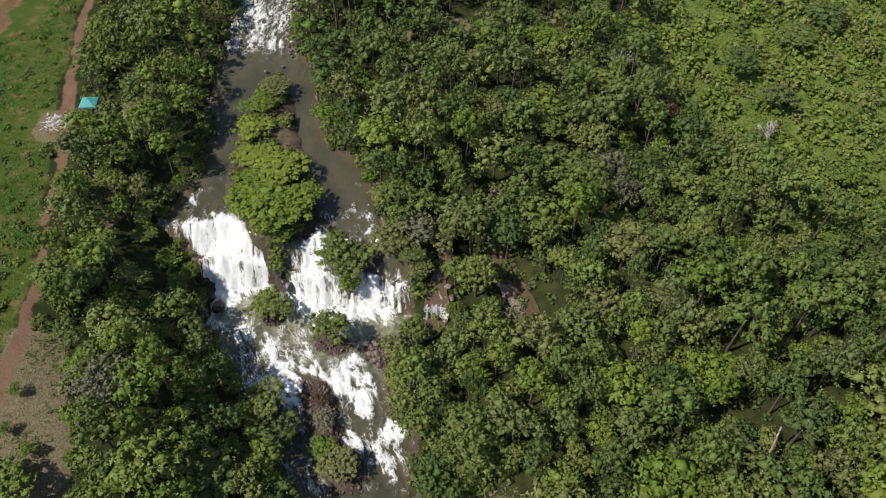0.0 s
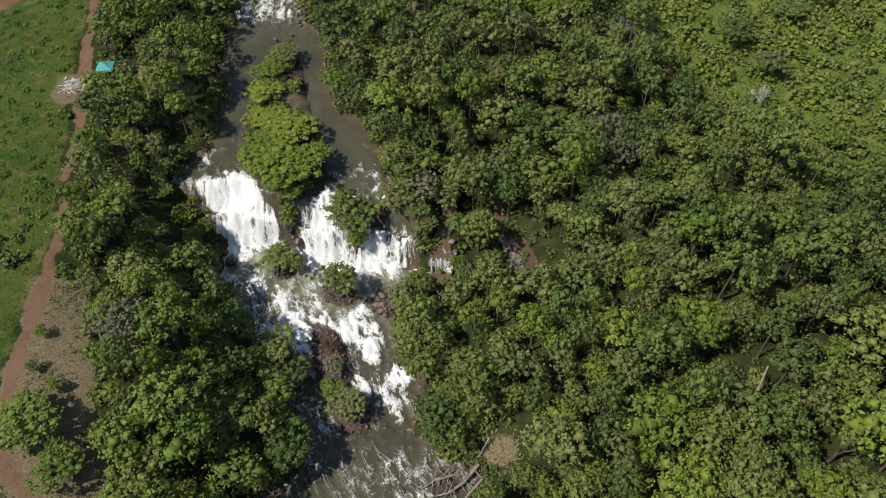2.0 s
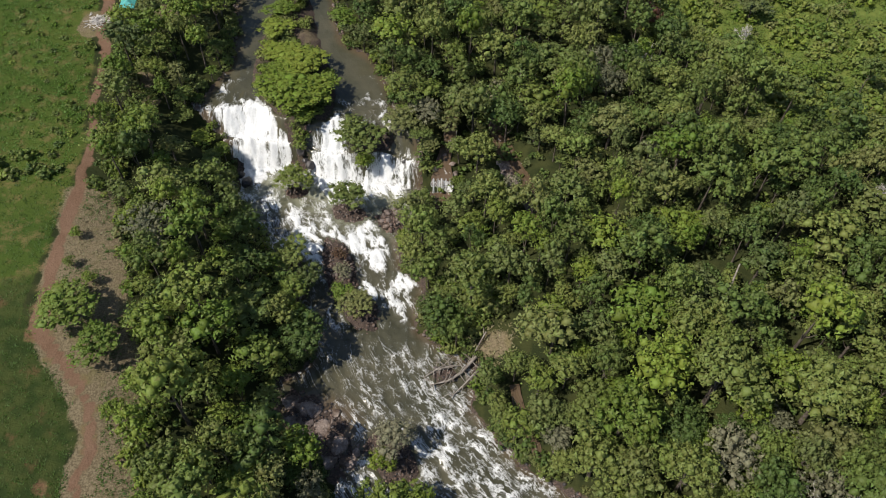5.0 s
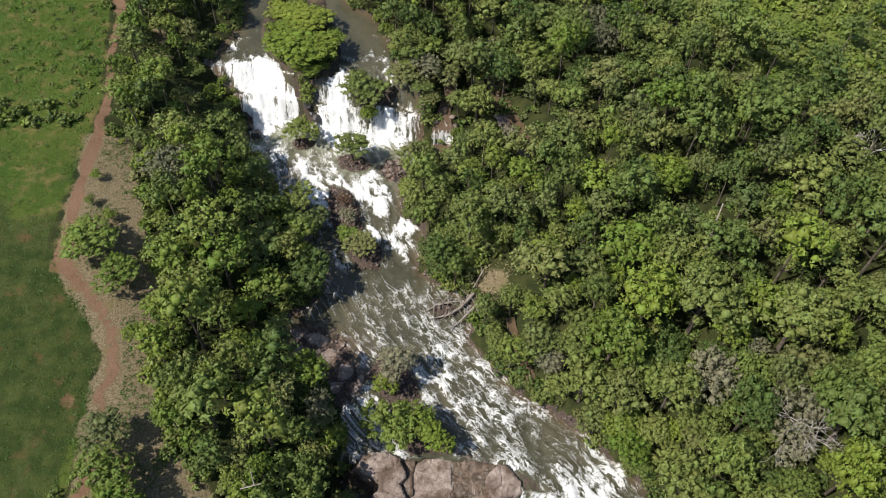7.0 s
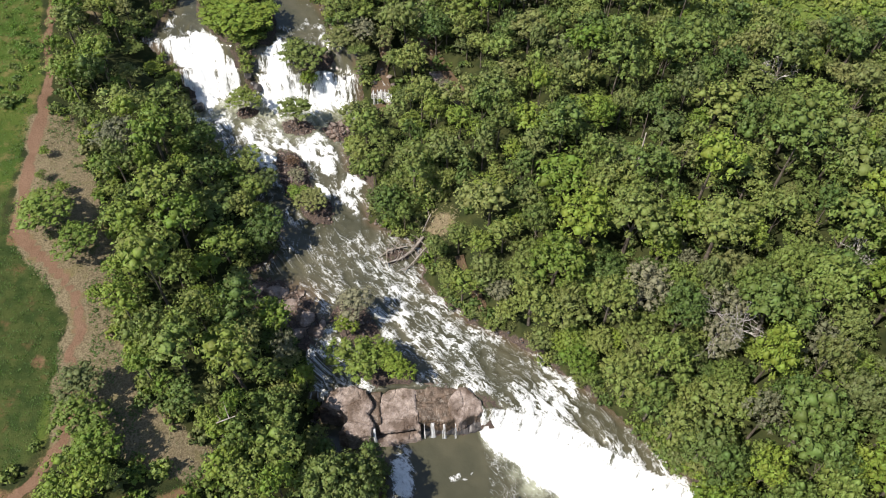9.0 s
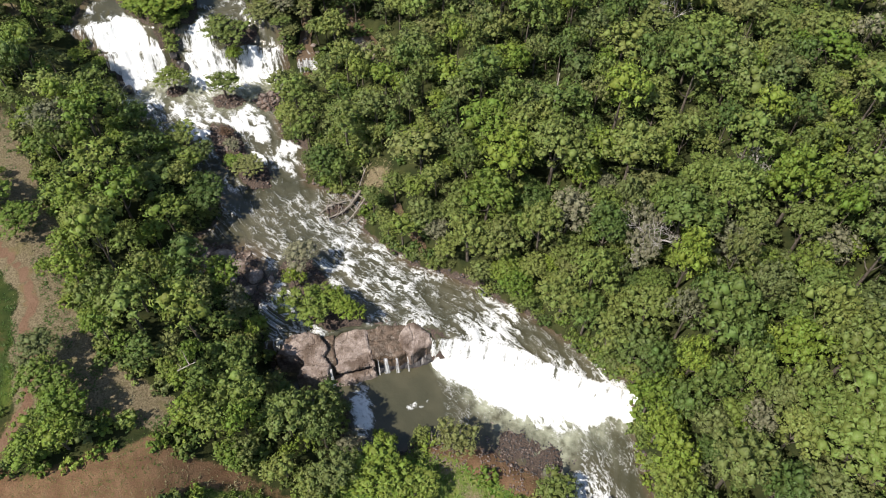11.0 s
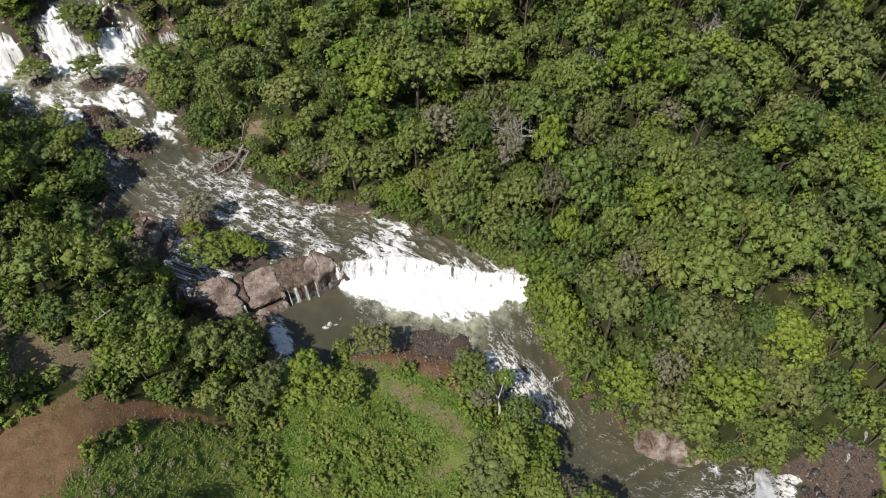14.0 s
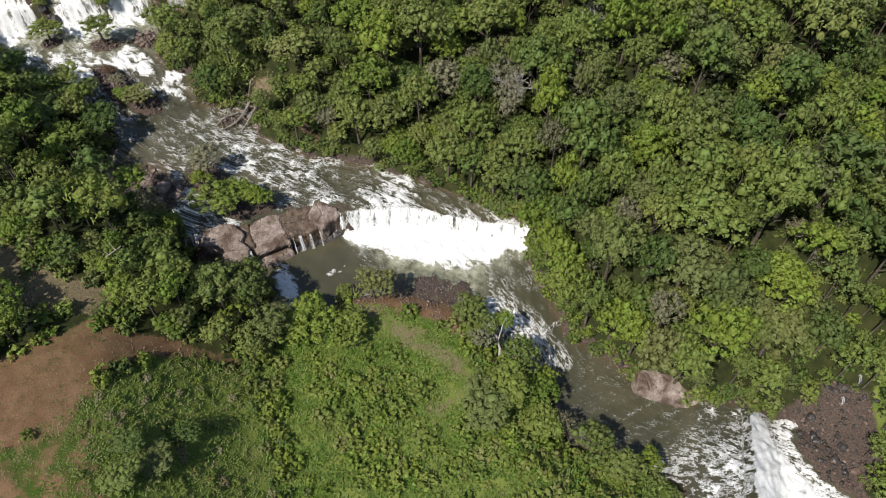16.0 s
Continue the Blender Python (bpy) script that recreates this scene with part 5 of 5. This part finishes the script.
def dead_tree(x, y, top, seed, label, height=None, lean=(0, 0)):
    rg = np.random.RandomState(seed)
    base = height_at(x, y)
    height = height or top - base
    v, f = branch_tree(rg, height, 5, 0.17, 0.55)
    v[:, 2] *= height / v[:, 2].max()
    me = mesh_of("dead_tree", v, f, PALE_BARK, smooth=True)
    ob = part("dead_tree", me)
    ob.matrix_basis = pose(x, y, base, lean[0], lean[1], rg.uniform(0, 360))
    return tagged(ob, label, "tree", "dead trees")


dead_tree(89, 10, 17.8, 1, "tall bare dead tree with pale grey branches")
dead_tree(67, 14, 15.2, 2, "leafless grey tree rising from the canopy")
dead_tree(71, 55, 16.5, 3, "bare pale tree standing among scrub")
dead_tree(46.5, 8.0, 15.0, 4, "half-dead grey tree with bare crown")
dead_tree(73, 9, 15.5, 5, "bare grey tree with fine twigs")
dead_tree(-3.5, -14.0, -1.0, 6, "small leafless shrub beside the pool", 3.5)
dead_tree(36.0, 90.0, 17.5, 8, "pale bare tree at the forest edge")
dead_tree(33.5, 116.0, 18.0, 9, "thin pale-barked tree in the scrub")
dead_tree(58, 98.0, 15.0, 10, "grey leafless tree in the scrub")


def fallen_trunk(points, radii, label, twigs=0, seed=0):
    rg = np.random.RandomState(seed)
    pieces = [tube(points, radii, 7)]
    p = np.array(points, float)
    for _ in range(twigs):
        i = rg.randint(1, len(p))
        s = p[i - 1] + (p[i] - p[i - 1]) * rg.rand()
        w = rg.normal(0, 1, 3) * [1, 1, 0.5] + [0, 0, 0.3]
        w /= np.linalg.norm(w)
        e = s + w * rg.uniform(0.9, 2.6)
        pieces.append(tube([s, (s + e) / 2 + rg.normal(0, 0.12, 3), e], [0.09, 0.06, 0.02], 5))
    v, f = joined(pieces)
    return tagged(part("fallen_trunk", mesh_of("fallen_trunk", v, f, LOG, smooth=True)), label, "driftwood", "driftwood")


def lying(*pts):
    """Points on the ground or water, lifted by the third number."""
    return [(x, y, max(height_at(x, y), float(water_level(np.array([float(x)]), np.array([float(y)]))[0])) + h) for x, y, h in pts]


fallen_trunk(lying((4.5, 33, 0.6), (2.2, 30.5, 0.7), (0.2, 29.2, 0.5), (-2.5, 28.6, 0.3)), [0.26, 0.22, 0.16, 0.08], "grey fallen tree lying in the rapids", 16, 1)
fallen_trunk(lying((5.5, 31.5, 0.6), (3.0, 29.0, 0.7), (1.0, 27.0, 0.4)), [0.2, 0.15, 0.07], "pale forked driftwood trunk at the bank", 9, 2)
fallen_trunk(lying((1.0, 31.8, 0.4), (-1.5, 31.0, 0.6), (-3.5, 29.8, 0.3)), [0.18, 0.14, 0.06], "tangle of grey drift branches", 22, 3)
fallen_trunk(lying((6.0, 36.0, 1.2), (4.2, 33.6, 0.6), (3.4, 31.5, 0.3)), [0.12, 0.09, 0.05], "exposed root hanging down the bank", 6, 4)
fallen_trunk(lying((7.5, -13.4, 0.25), (9.5, -13.8, 0.4), (11.5, -14.6, 0.25)), [0.12, 0.10, 0.05], "drift branches on the red shore", 14, 5)
fallen_trunk([(40.6, 37.0, 8.2), (41.6, 39.2, 11.2), (42.4, 41.0, 14.2)], [0.2, 0.17, 0.12], "leaning pale bare trunk in the canopy", 4, 6)
fallen_trunk([(-24.5, -3.0, 11.5), (-22.0, -2.6, 12.2)], [0.09, 0.06], "pale broken trunk among the crowns", 2, 7)


# the lone tree with a bare stem at the shore
def lone_tree():
    x, y = 24.3, -32.2
    base = height_at(x, y)
    rg = np.random.RandomState(12)
    root = new("tree")
    root.matrix_basis = pose(x, y, base)
    stem = [tube([(0, 0, -0.4), (0.2, 0.6, 2.2), (0.0, 1.6, 4.4), (-0.6, 2.6, 6.2)], [0.26, 0.2, 0.16, 0.08], 7), tube([(0.1, 1.2, 3.6), (1.0, 2.0, 5.0), (1.8, 2.8, 6.0)], [0.12, 0.09, 0.04], 6), tube([(0.0, 1.5, 4.2), (-1.4, 1.6, 5.0), (-2.6, 1.9, 5.6)], [0.11, 0.08, 0.03], 6)]
    v, f = joined(stem)
    part("trunk", mesh_of("trunk", v, f, PALE_BARK, smooth=True), root, "pale bare stem")
    for cx, cy, cz, r, kind in ((-2.3, 2.0, 5.2, 2.0, "grey"), (-0.6, 3.2, 5.9, 1.9, "olive"), (1.9, 3.0, 5.8, 1.7, "bright")):
        cv, q, t = crown_arrays(rg, r, -0.8, 1.1, 16, 20, 0.26, 0.3, 0.3, 0.3, 0.5)
        part("crown", mesh_of("crown", cv + [cx, cy, cz], [q, t], LEAF[kind], smooth=True, tint=np.full(len(cv), 0.5)), root)
    tagged(root, "lone tree with a bare pale stem on the red shore", "tree", "shore trees")


lone_tree()


# ---- rocks ----
def rock_mesh(seed, material, sub=2, rough=0.35, flat_=0.7):
    v, f = ico(sub - 1)
    rg = np.random.RandomState(seed)
    o = rg.uniform(-50, 50, 3)
    d = np.array([noise.fractal(Vector(p * 1.1 + o), 1.0, 2.0, 4) for p in v])
    cuts = rg.normal(size=(6, 3))
    cuts /= np.linalg.norm(cuts, axis=1)[:, None]
    v = v * (1 + rough * d)[:, None]
    for c in cuts:
        over = np.maximum(v @ c - rg.uniform(0.6, 0.85), 0)
        v = v - over[:, None] * c * 0.9
    v[:, 2] *= flat_
    return mesh_of("rock", v, f, material)


BOULDERS = {m.name: [rock_mesh(20 + k, m) for k in range(5)] for m in (ROCK, RED_ROCK, DARK_ROCK, SLAB)}


def boulder(x, y, s, material, label, group, lift=0.15, squash=1.0, rg=random):
    base = max(height_at(x, y), -99)
    ob = part("boulder", BOULDERS[material.name][rg.randrange(5)])
    ob.matrix_basis = Matrix.LocRotScale((x, y, base + s * lift), Euler((rg.uniform(-0.2, 0.2), rg.uniform(-0.2, 0.2), rg.uniform(0, 6.28))), (s, s * rg.uniform(0.7, 1.0), s * squash))
    return tagged(ob, label, "rock", group)


# named rocks by the falls: x, y, size
for x, y, s in ((-26.6, 72.2, 1.3), (-24.9, 70.8, 1.2), (-25.8, 71.4, 0.8), (-36.5, 68.0, 1.4), (-37.8, 69.2, 1.0), (-34.6, 66.2, 1.0), (-38.5, 66.0, 1.2), (-7.5, 70.2, 0.9), (-14.9, 66.8, 0.8), (-28.6, 62.5, 1.0), (-30.0, 60.0, 1.1)):
    boulder(x, y, s, DARK_ROCK, "wet black boulder in the white water", "dark boulders", 0.5)
for x, y, s in ((-19.0, 24.2, 0.9), (-16.2, 24.0, 0.8), (-20.5, 24.5, 0.8), (-16.8, 20.6, 1.0), (-14.8, 19.0, 1.1), (-17.4, 22.4, 0.6), (-12.8, 18.0, 0.9), (-14.0, 16.4, 1.2), (-19.8, 22.2, 0.7), (-8.5, 39.2, 0.7), (-10.6, 58.4, 0.8), (-9.0, 61.2, 0.7), (0.5, 73.0, 0.8), (-0.5, 71.2, 0.6), (0.8, 69.2, 0.8),
                (1.2, 67.4, 0.7), (-2.2, 68.2, 0.8), (11.8, 65.8, 1.5), (12.6, 63.6, 1.2), (10.6, 68.4, 1.0), (4.2, 6.6, 0.6), (5.6, 6.2, 0.5), (1.8, 7.2, 0.5), (-1.5, 31.2, 0.7), (2.2, 28.0, 0.6)):
    boulder(x, y, s, SLAB if s > 0.75 else ROCK, "pale brown water-worn boulder", "pale boulders", 0.2, 0.7 if y > 30 or x > 0 else 0.35)
rr = random.Random(9)
for k in range(46):
    a, d = rr.uniform(0, 6.28), rr.random() ** 0.5
    x, y = -17.6 + d * (2.6 * math.cos(a) + 1.6 * math.sin(a)), 49 + d * 7 * math.sin(a)
    boulder(x, y, rr.uniform(0.18, 0.5), RED_ROCK if rr.random() < 0.35 else ROCK, "rusty red broken rock on the river bar", "red rocks", 0.3, 0.8, rr)
for k in range(40):
    a, d = rr.uniform(0, 6.28), rr.random() ** 0.5
    x, y = 70.5 + d * 5.5 * math.cos(a), -63 + d * 7 * math.sin(a)
    boulder(x, y, 0.3 + 0.75 * rr.random() ** 2.5, (RED_ROCK, DARK_ROCK, DARK_ROCK)[rr.randrange(3)], "reddish boulder below the lower waterfall", "lower boulders", 0.3, 0.8, rr)
for k in range(30):
    a, d = rr.uniform(0, 6.28), rr.random() ** 0.5
    x, y = -9.6 + d * 3.2 * math.cos(a), 60 + d * 2.6 * math.sin(a)
    boulder(x, y, rr.uniform(0.25, 0.6), ROCK if rr.random() < 0.6 else RED_ROCK, "brown rubble stone by the cascade", "cascade stones", 0.3, 0.8, rr)


def rubble(count, test, sizes, seed, label, materials, lift=0.1):
    rg = np.random.RandomState(seed)
    x, y = rg.uniform(-50, 85, count), rg.uniform(-85, 150, count)
    ok = test(x, y)
    x, y = x[ok], y[ok]
    z = ground_level(x, y)
    out = []
    for a, b, c in zip(x, y, z):
        s = rg.uniform(*sizes)
        v = ICO_V * rg.uniform(0.65, 1.2, (len(ICO_V), 1)) * s * np.array([1, 0.8, 0.6])
        out.append((place(v, a, b, c + s * lift, 1, 1, rg.uniform(0, 6.28)), np.zeros((0, 4), int), ICO_F, rg.randint(len(materials)), rg.rand()))
    return stuff_of("rubble", out, materials, label, "stones")


def above(x, y, lo=-0.05):
    return (islet_rise(x, y) > lo) & (poly_distance(RIVER, x, y) < 1)


rubble(120000, lambda x, y: above(x, y, -0.15) & (poly_distance(MAIN_ISLAND, x, y) > -1) & (y > -8) & (y < 75) & ((np.abs(y) > 9) | (x < -9)), (0.10, 0.34), 91, "brown rubble and broken stones on the river bars", [ROCK, RED_ROCK, RED_ROCK, DARK_ROCK])
rubble(300000, lambda x, y: above(x, y, -0.1) & (y < -8) & (y > -30), (0.07, 0.22), 95, "dark wet gravel on the low bar", [ROCK, DARK_ROCK, DARK_ROCK, DARK_ROCK])
rubble(220000, lambda x, y: (along(SHORE, x, y)[2] < 3.2) & (poly_distance(RIVER, x, y) > -0.4) & (fbm(x / 1.8, y / 1.8, 79) > 0.42), (0.06, 0.24), 96, "red earth clods and stones on the shore", [RED_ROCK, RED_ROCK, ROCK])
rubble(60000, lambda x, y: (np.abs(poly_distance(RIVER, x, y) - 0.2) < 0.9) & (fbm(x / 6, y / 6, 77) > 0.5), (0.15, 0.5), 92, "stones along the water's edge", [ROCK, DARK_ROCK, RED_ROCK])
rubble(70000, lambda x, y: (np.hypot((x - 70) / 6.0, (y + 63) / 8.5) < 1), (0.10, 0.45), 93, "dark red rubble below the lower falls", [RED_ROCK, DARK_ROCK, DARK_ROCK, DARK_ROCK])
rubble(26000, lambda x, y: (np.hypot(x + 38, y - 124) < 9) & (x > -40) & (poly_distance(RIVER, x, y) < 0), (0.25, 0.5), 94, "pale stones breaking the upper rapids", [ROCK, SLAB], 1.9)


# ---- rock slabs beside the middle fall ----
def slab(outline, top, bottom, tilt, seed, label, overhang=0.5, material=None):
    """A bedded block: an uneven outline, terraces on top, a broken brow and an undercut side."""
    xs = np.arange(min(p[0] for p in outline) - 2, max(p[0] for p in outline) + 2, 0.2)
    ys = np.arange(min(p[1] for p in outline) - 2, max(p[1] for p in outline) + 2, 0.2)
    gx, gy = np.meshgrid(xs, ys)
    x, y = gx.ravel(), gy.ravel()
    warp = 0.7 * (fbm(x / 1.3, y / 1.3, seed, 4) - 0.5) + 0.22 * (fbm(x / 0.5, y / 0.5, seed + 1, 2) - 0.5)
    sd = poly_distance(outline, x, y) + warp
    mx, my = np.mean([p[0] for p in outline]), np.mean([p[1] for p in outline])
    bed = fbm(x / 2.8, y / 2.0, seed + 8, 4) * 6
    z = top + tilt[0] * (x - mx) + tilt[1] * (y - my) + 0.05 * (np.floor(bed) + step(0.7, 1.0, bed - np.floor(bed)) - 3) + 0.10 * (fbm(x / 1.1, y / 1.1, seed + 3, 4) - 0.5) + 0.12 * (fbm(x / 0.35, y / 0.35, seed + 5, 2) - 0.5)
    crack = np.abs(fbm(x / 3.0, y / 3.0, seed + 11, 2) - 0.5)
    z = z - 0.16 * step(0.03, 0.0, crack) - 0.12 * step(-0.4, 0.0, sd)
    fall = np.interp(sd, [0, 0.18, 0.36, 0.55, 0.75, 1.0], [0, 0.7, 0.95, 1.3, 2.2, 99])
    z = np.where(fall > 3, bottom, np.maximum(z - fall, bottom))
    gsy, gsx = np.gradient(sd.reshape(gx.shape), 0.2)
    long = np.hypot(gsx, gsy).ravel() + 1e-6
    tuck = overhang * np.interp(sd, [0.1, 0.3, 0.55, 0.8], [0, 0.55, 0.9, 0.9])
    v = np.stack([x - gsx.ravel() / long * tuck, y - gsy.ravel() / long * tuck, z], 1)
    f = grid_faces(len(ys), len(xs))
    f = f[(sd[f] < 1.0).any(1) & (sd[f] < 1.3).all(1)]
    used = np.unique(f)
    back = np.zeros(len(x), int)
    back[used] = np.arange(len(used))
    return tagged(part("rock_slab", mesh_of("rock_slab", v[used], back[f], material or SLAB)), label, "rock", "rock slabs")


slab([(-13.1, 3.9), (-11.3, 6.2), (-9.5, 6.8), (-7.9, 6.5), (-6.3, 5.7), (-5.3, 3.6), (-6.1, 2.4), (-5.3, 0.8), (-6.0, -0.6), (-9.2, -0.5), (-10.4, 0.0), (-9.1, 1.5), (-9.0, 2.7), (-11.4, 3.4)], -0.72, -6.2, (0, 0.2), 31, "pale pinkish bedrock slab with puddles beside the waterfall", 0.5)
slab([(-5.0, 3.2), (-4.3, 5.2), (-2.5, 6.3), (-0.3, 6.7), (1.0, 6.3), (0.9, 3.0), (1.4, 1.4), (1.2, 0.2), (-4.3, 0.1), (-5.1, 1.2)], -1.95, -6.2, (0, 0.2), 33, "broad grey-brown bedrock slab with an undercut ledge", 1.2)
slab([(-6.4, 5.9), (-4.2, 5.9), (-4.4, 1.2), (-5.8, 1.0)], -1.55, -6.2, (0, 0.15), 34, "brown puddled rock between two slabs", 0.1, WET_SLAB)
slab([(-0.8, 6.6), (3.2, 6.9), (7.4, 5.4), (8.2, 2.0), (7.8, 1.0), (5.0, 0.7), (3.0, 1.0), (-0.2, 1.2), (-0.8, 3.1)], -2.2, -6.2, (0, 0.2), 35, "low wet brown bedrock ledge under running water", 0.5, WET_SLAB)
slab([(5.6, 3.0), (6.3, 4.4), (7.8, 5.4), (9.0, 5.0), (10.5, 3.1), (10.7, 1.6), (8.4, 0.8), (7.0, 0.5), (6.0, 1.7)], -1.6, -6.2, (0, 0.2), 37, "rounded pale brown rock head beside the waterfall", 0.7)
slab([(-8.7, 0.4), (-5.3, 0.5), (1.1, 0.9), (1.4, -0.5), (-1.2, -0.8), (-7.1, -0.5)], -4.5, -6.8, (0, 0.1), 38, "brown lower rock shelf under the ledge", 0.2)
slab([(1.4, 1.4), (7.0, 1.2), (10.6, 1.6), (10.8, 0.2), (8.0, -0.4), (5.0, 0.1), (2.0, 0.0)], -5.1, -7.0, (0, 0.5), 39, "dark wet rock foot under the ledge", 0.1, DARK_ROCK)
slab([(43.0, -43.0), (45.5, -43.6), (49.5, -46.8), (51.0, -50.0), (48.4, -51.0), (46.0, -49.4), (44.0, -47.2), (42.2, -45.0)], -9.8, -13.5, (0.05, 0.45), 41, "pinkish bare rock bank above the lower fall", 0.2)
for k, (cx, cy, s) in enumerate(((-13.6, 16.6, 1.5), (-15.4, 19.0, 1.7), (-17.6, 21.6, 1.6), (-20.8, 24.6, 1.4), (-12.2, 14.2, 1.3), (-18.8, 18.8, 1.2), (-22.0, 22.4, 1.5), (-19.2, 24.2, 1.4), (-23.0, 25.6, 1.5), (-16.2, 16.6, 1.3), (-20.4, 20.4, 1.3))):
    w = height_at(cx, cy)
    slab([(cx + s * math.cos(a) * (1.2 if i % 2 else 0.8), cy + s * math.sin(a) * 0.8) for i, a in enumerate(np.arange(0, 6.28, 0.9))], w + 0.35, w - 0.6, (0, 0.04), 140 + k * 12, "flat pinkish bedrock slab in the shallows", 0.1)
slab([(8.5, 70.5), (11, 70.5), (12.2, 66), (13.4, 63), (11.2, 62.4), (9.4, 65)], 5.6, 2.5, (0, 0.05), 43, "pink bedrock beside the forest stream", 0.1)


def strand(x, y, top, bottom, wide, reach, seed):
    """A thin fall of water over the ledge."""
    rg = np.random.RandomState(seed)
    s = np.linspace(0, 1, 22)
    v = np.linspace(-1, 1, 9)
    ss, vv = np.meshgrid(s, v, indexing="ij")
    w = wide * (0.75 + 0.6 * ss)
    px = x + vv * w + 0.08 * (fbm(ss * 3, vv * 4, seed) - 0.5)
    py = y - reach * np.sqrt(ss) - 0.25 * (fbm(vv * 3, ss * 2, seed + 1) - 0.5) - 0.15 * (1 - vv ** 2)
    pz = top + (bottom - top) * ss ** 1.4
    foam = 0.48 - 0.5 * np.abs(vv) ** 3 + 0.12 * ss
    me = mesh_of("strand", np.stack([px, py, pz], -1).reshape(-1, 3), grid_faces(22, 9), VEIL, smooth=True, foam=foam.ravel(), flow=np.stack([ss * 0.9 + seed, vv * w * 7, ss * 0], -1).reshape(-1, 3))
    tagged(part("water_strand", me), "thin white strand of water over the rock ledge", "waterfall", "ledge strands", "structure")


strand(75.0, -57.8, -9.5, -12.2, 0.55, 1.2, 131)
strand(72.6, -58.9, -13.2, -15.8, 0.6, 1.2, 132)
for k, (x, w) in enumerate(((-2.5, 0.30), (-1.75, 0.22), (-1.0, 0.34), (-0.3, 0.24), (0.45, 0.30))):
    strand(x, 66.0, 5.7, 2.3, w, 0.8, 140 + k)
for k, (x, y, w, top) in enumerate(((3.1, 0.9, 0.52, -2.75), (4.8, 0.6, 0.32, -2.8), (6.5, 0.5, 0.16, -2.8), (1.9, 0.9, 0.10, -2.7), (-5.4, 0.3, 0.34, -1.7))):
    strand(x, y, top, -5.8, w, 1.1, 120 + k)


# ---- things made by people ----
def gazebo(x, y, turn):
    base = height_at(x, y)
    root = new("gazebo")
    root.matrix_basis = pose(x, y, base, 0, 0, turn)
    h, e, p = 1.45, 2.0, 2.75
    bm = bmesh.new()
    rim = [bm.verts.new((sx * h, sy * h, e)) for sx, sy in ((-1, -1), (1, -1), (1, 1), (-1, 1))]
    mid = [bm.verts.new((sx * h * 0.5, sy * h * 0.5, e + (p - e) * 0.42)) for sx, sy in ((-1, -1), (1, -1), (1, 1), (-1, 1))]
    low_ = [bm.verts.new((sx * h, sy * h, e - 0.25)) for sx, sy in ((-1, -1), (1, -1), (1, 1), (-1, 1))]
    peak = bm.verts.new((0, 0, p))
    for k in range(4):
        j = (k + 1) % 4
        bm.faces.new((rim[k], rim[j], mid[j], mid[k]))
        bm.faces.new((mid[k], mid[j], peak))
        bm.faces.new((low_[k], low_[j], rim[j], rim[k]))
    bmesh.ops.solidify(bm, geom=bm.faces[:], thickness=0.015)
    part("canopy", bm_mesh("canopy", bm, TEAL, False), root, "taut teal canvas roof")
    leg, lf = tube([(0, 0, 0), (0, 0, e)], [0.03, 0.03], 8)
    leg = mesh_of("leg", leg, lf, METAL)
    bar = mesh_of("bar", *tube([(-h + 0.05, 0, 0), (h - 0.05, 0, 0)], [0.02, 0.02], 6), METAL)
    for sx, sy in ((-1, -1), (1, -1), (1, 1), (-1, 1)):
        part("leg", leg, root).matrix_basis = pose(sx * (h - 0.05), sy * (h - 0.05), 0)
    for k in range(4):
        part("bar", bar, root).matrix_basis = pose(0, 0, 0, 0, 0, 90 * k) @ pose(0, h - 0.05, e - 0.06)
    tagged(root, "teal canvas gazebo tent standing beside the dirt track", "gazebo")


gazebo(-62.7, 102.0, 4)
rg = np.random.RandomState(77)
heap = []
for _ in range(160):
    a = rg.normal(0, 1.1, 2)
    x, y = -67.8 + a[0], 98.8 + a[1] * 0.8
    w = rg.normal(0, 1, 3) * [1, 1, 0.35]
    w /= np.linalg.norm(w)
    c = np.array([x, y, height_at(x, y) + rg.uniform(0.05, 0.7) * math.exp(-(a @ a) / 2)])
    heap.append(tube([c - w * 0.5, c, c + w * 0.5], [0.07, 0.09, 0.05], 5))
tagged(part("brush_pile", mesh_of("brush_pile", *joined(heap), SACK)), "heap of bleached grey cut branches beside the track", "brush pile")
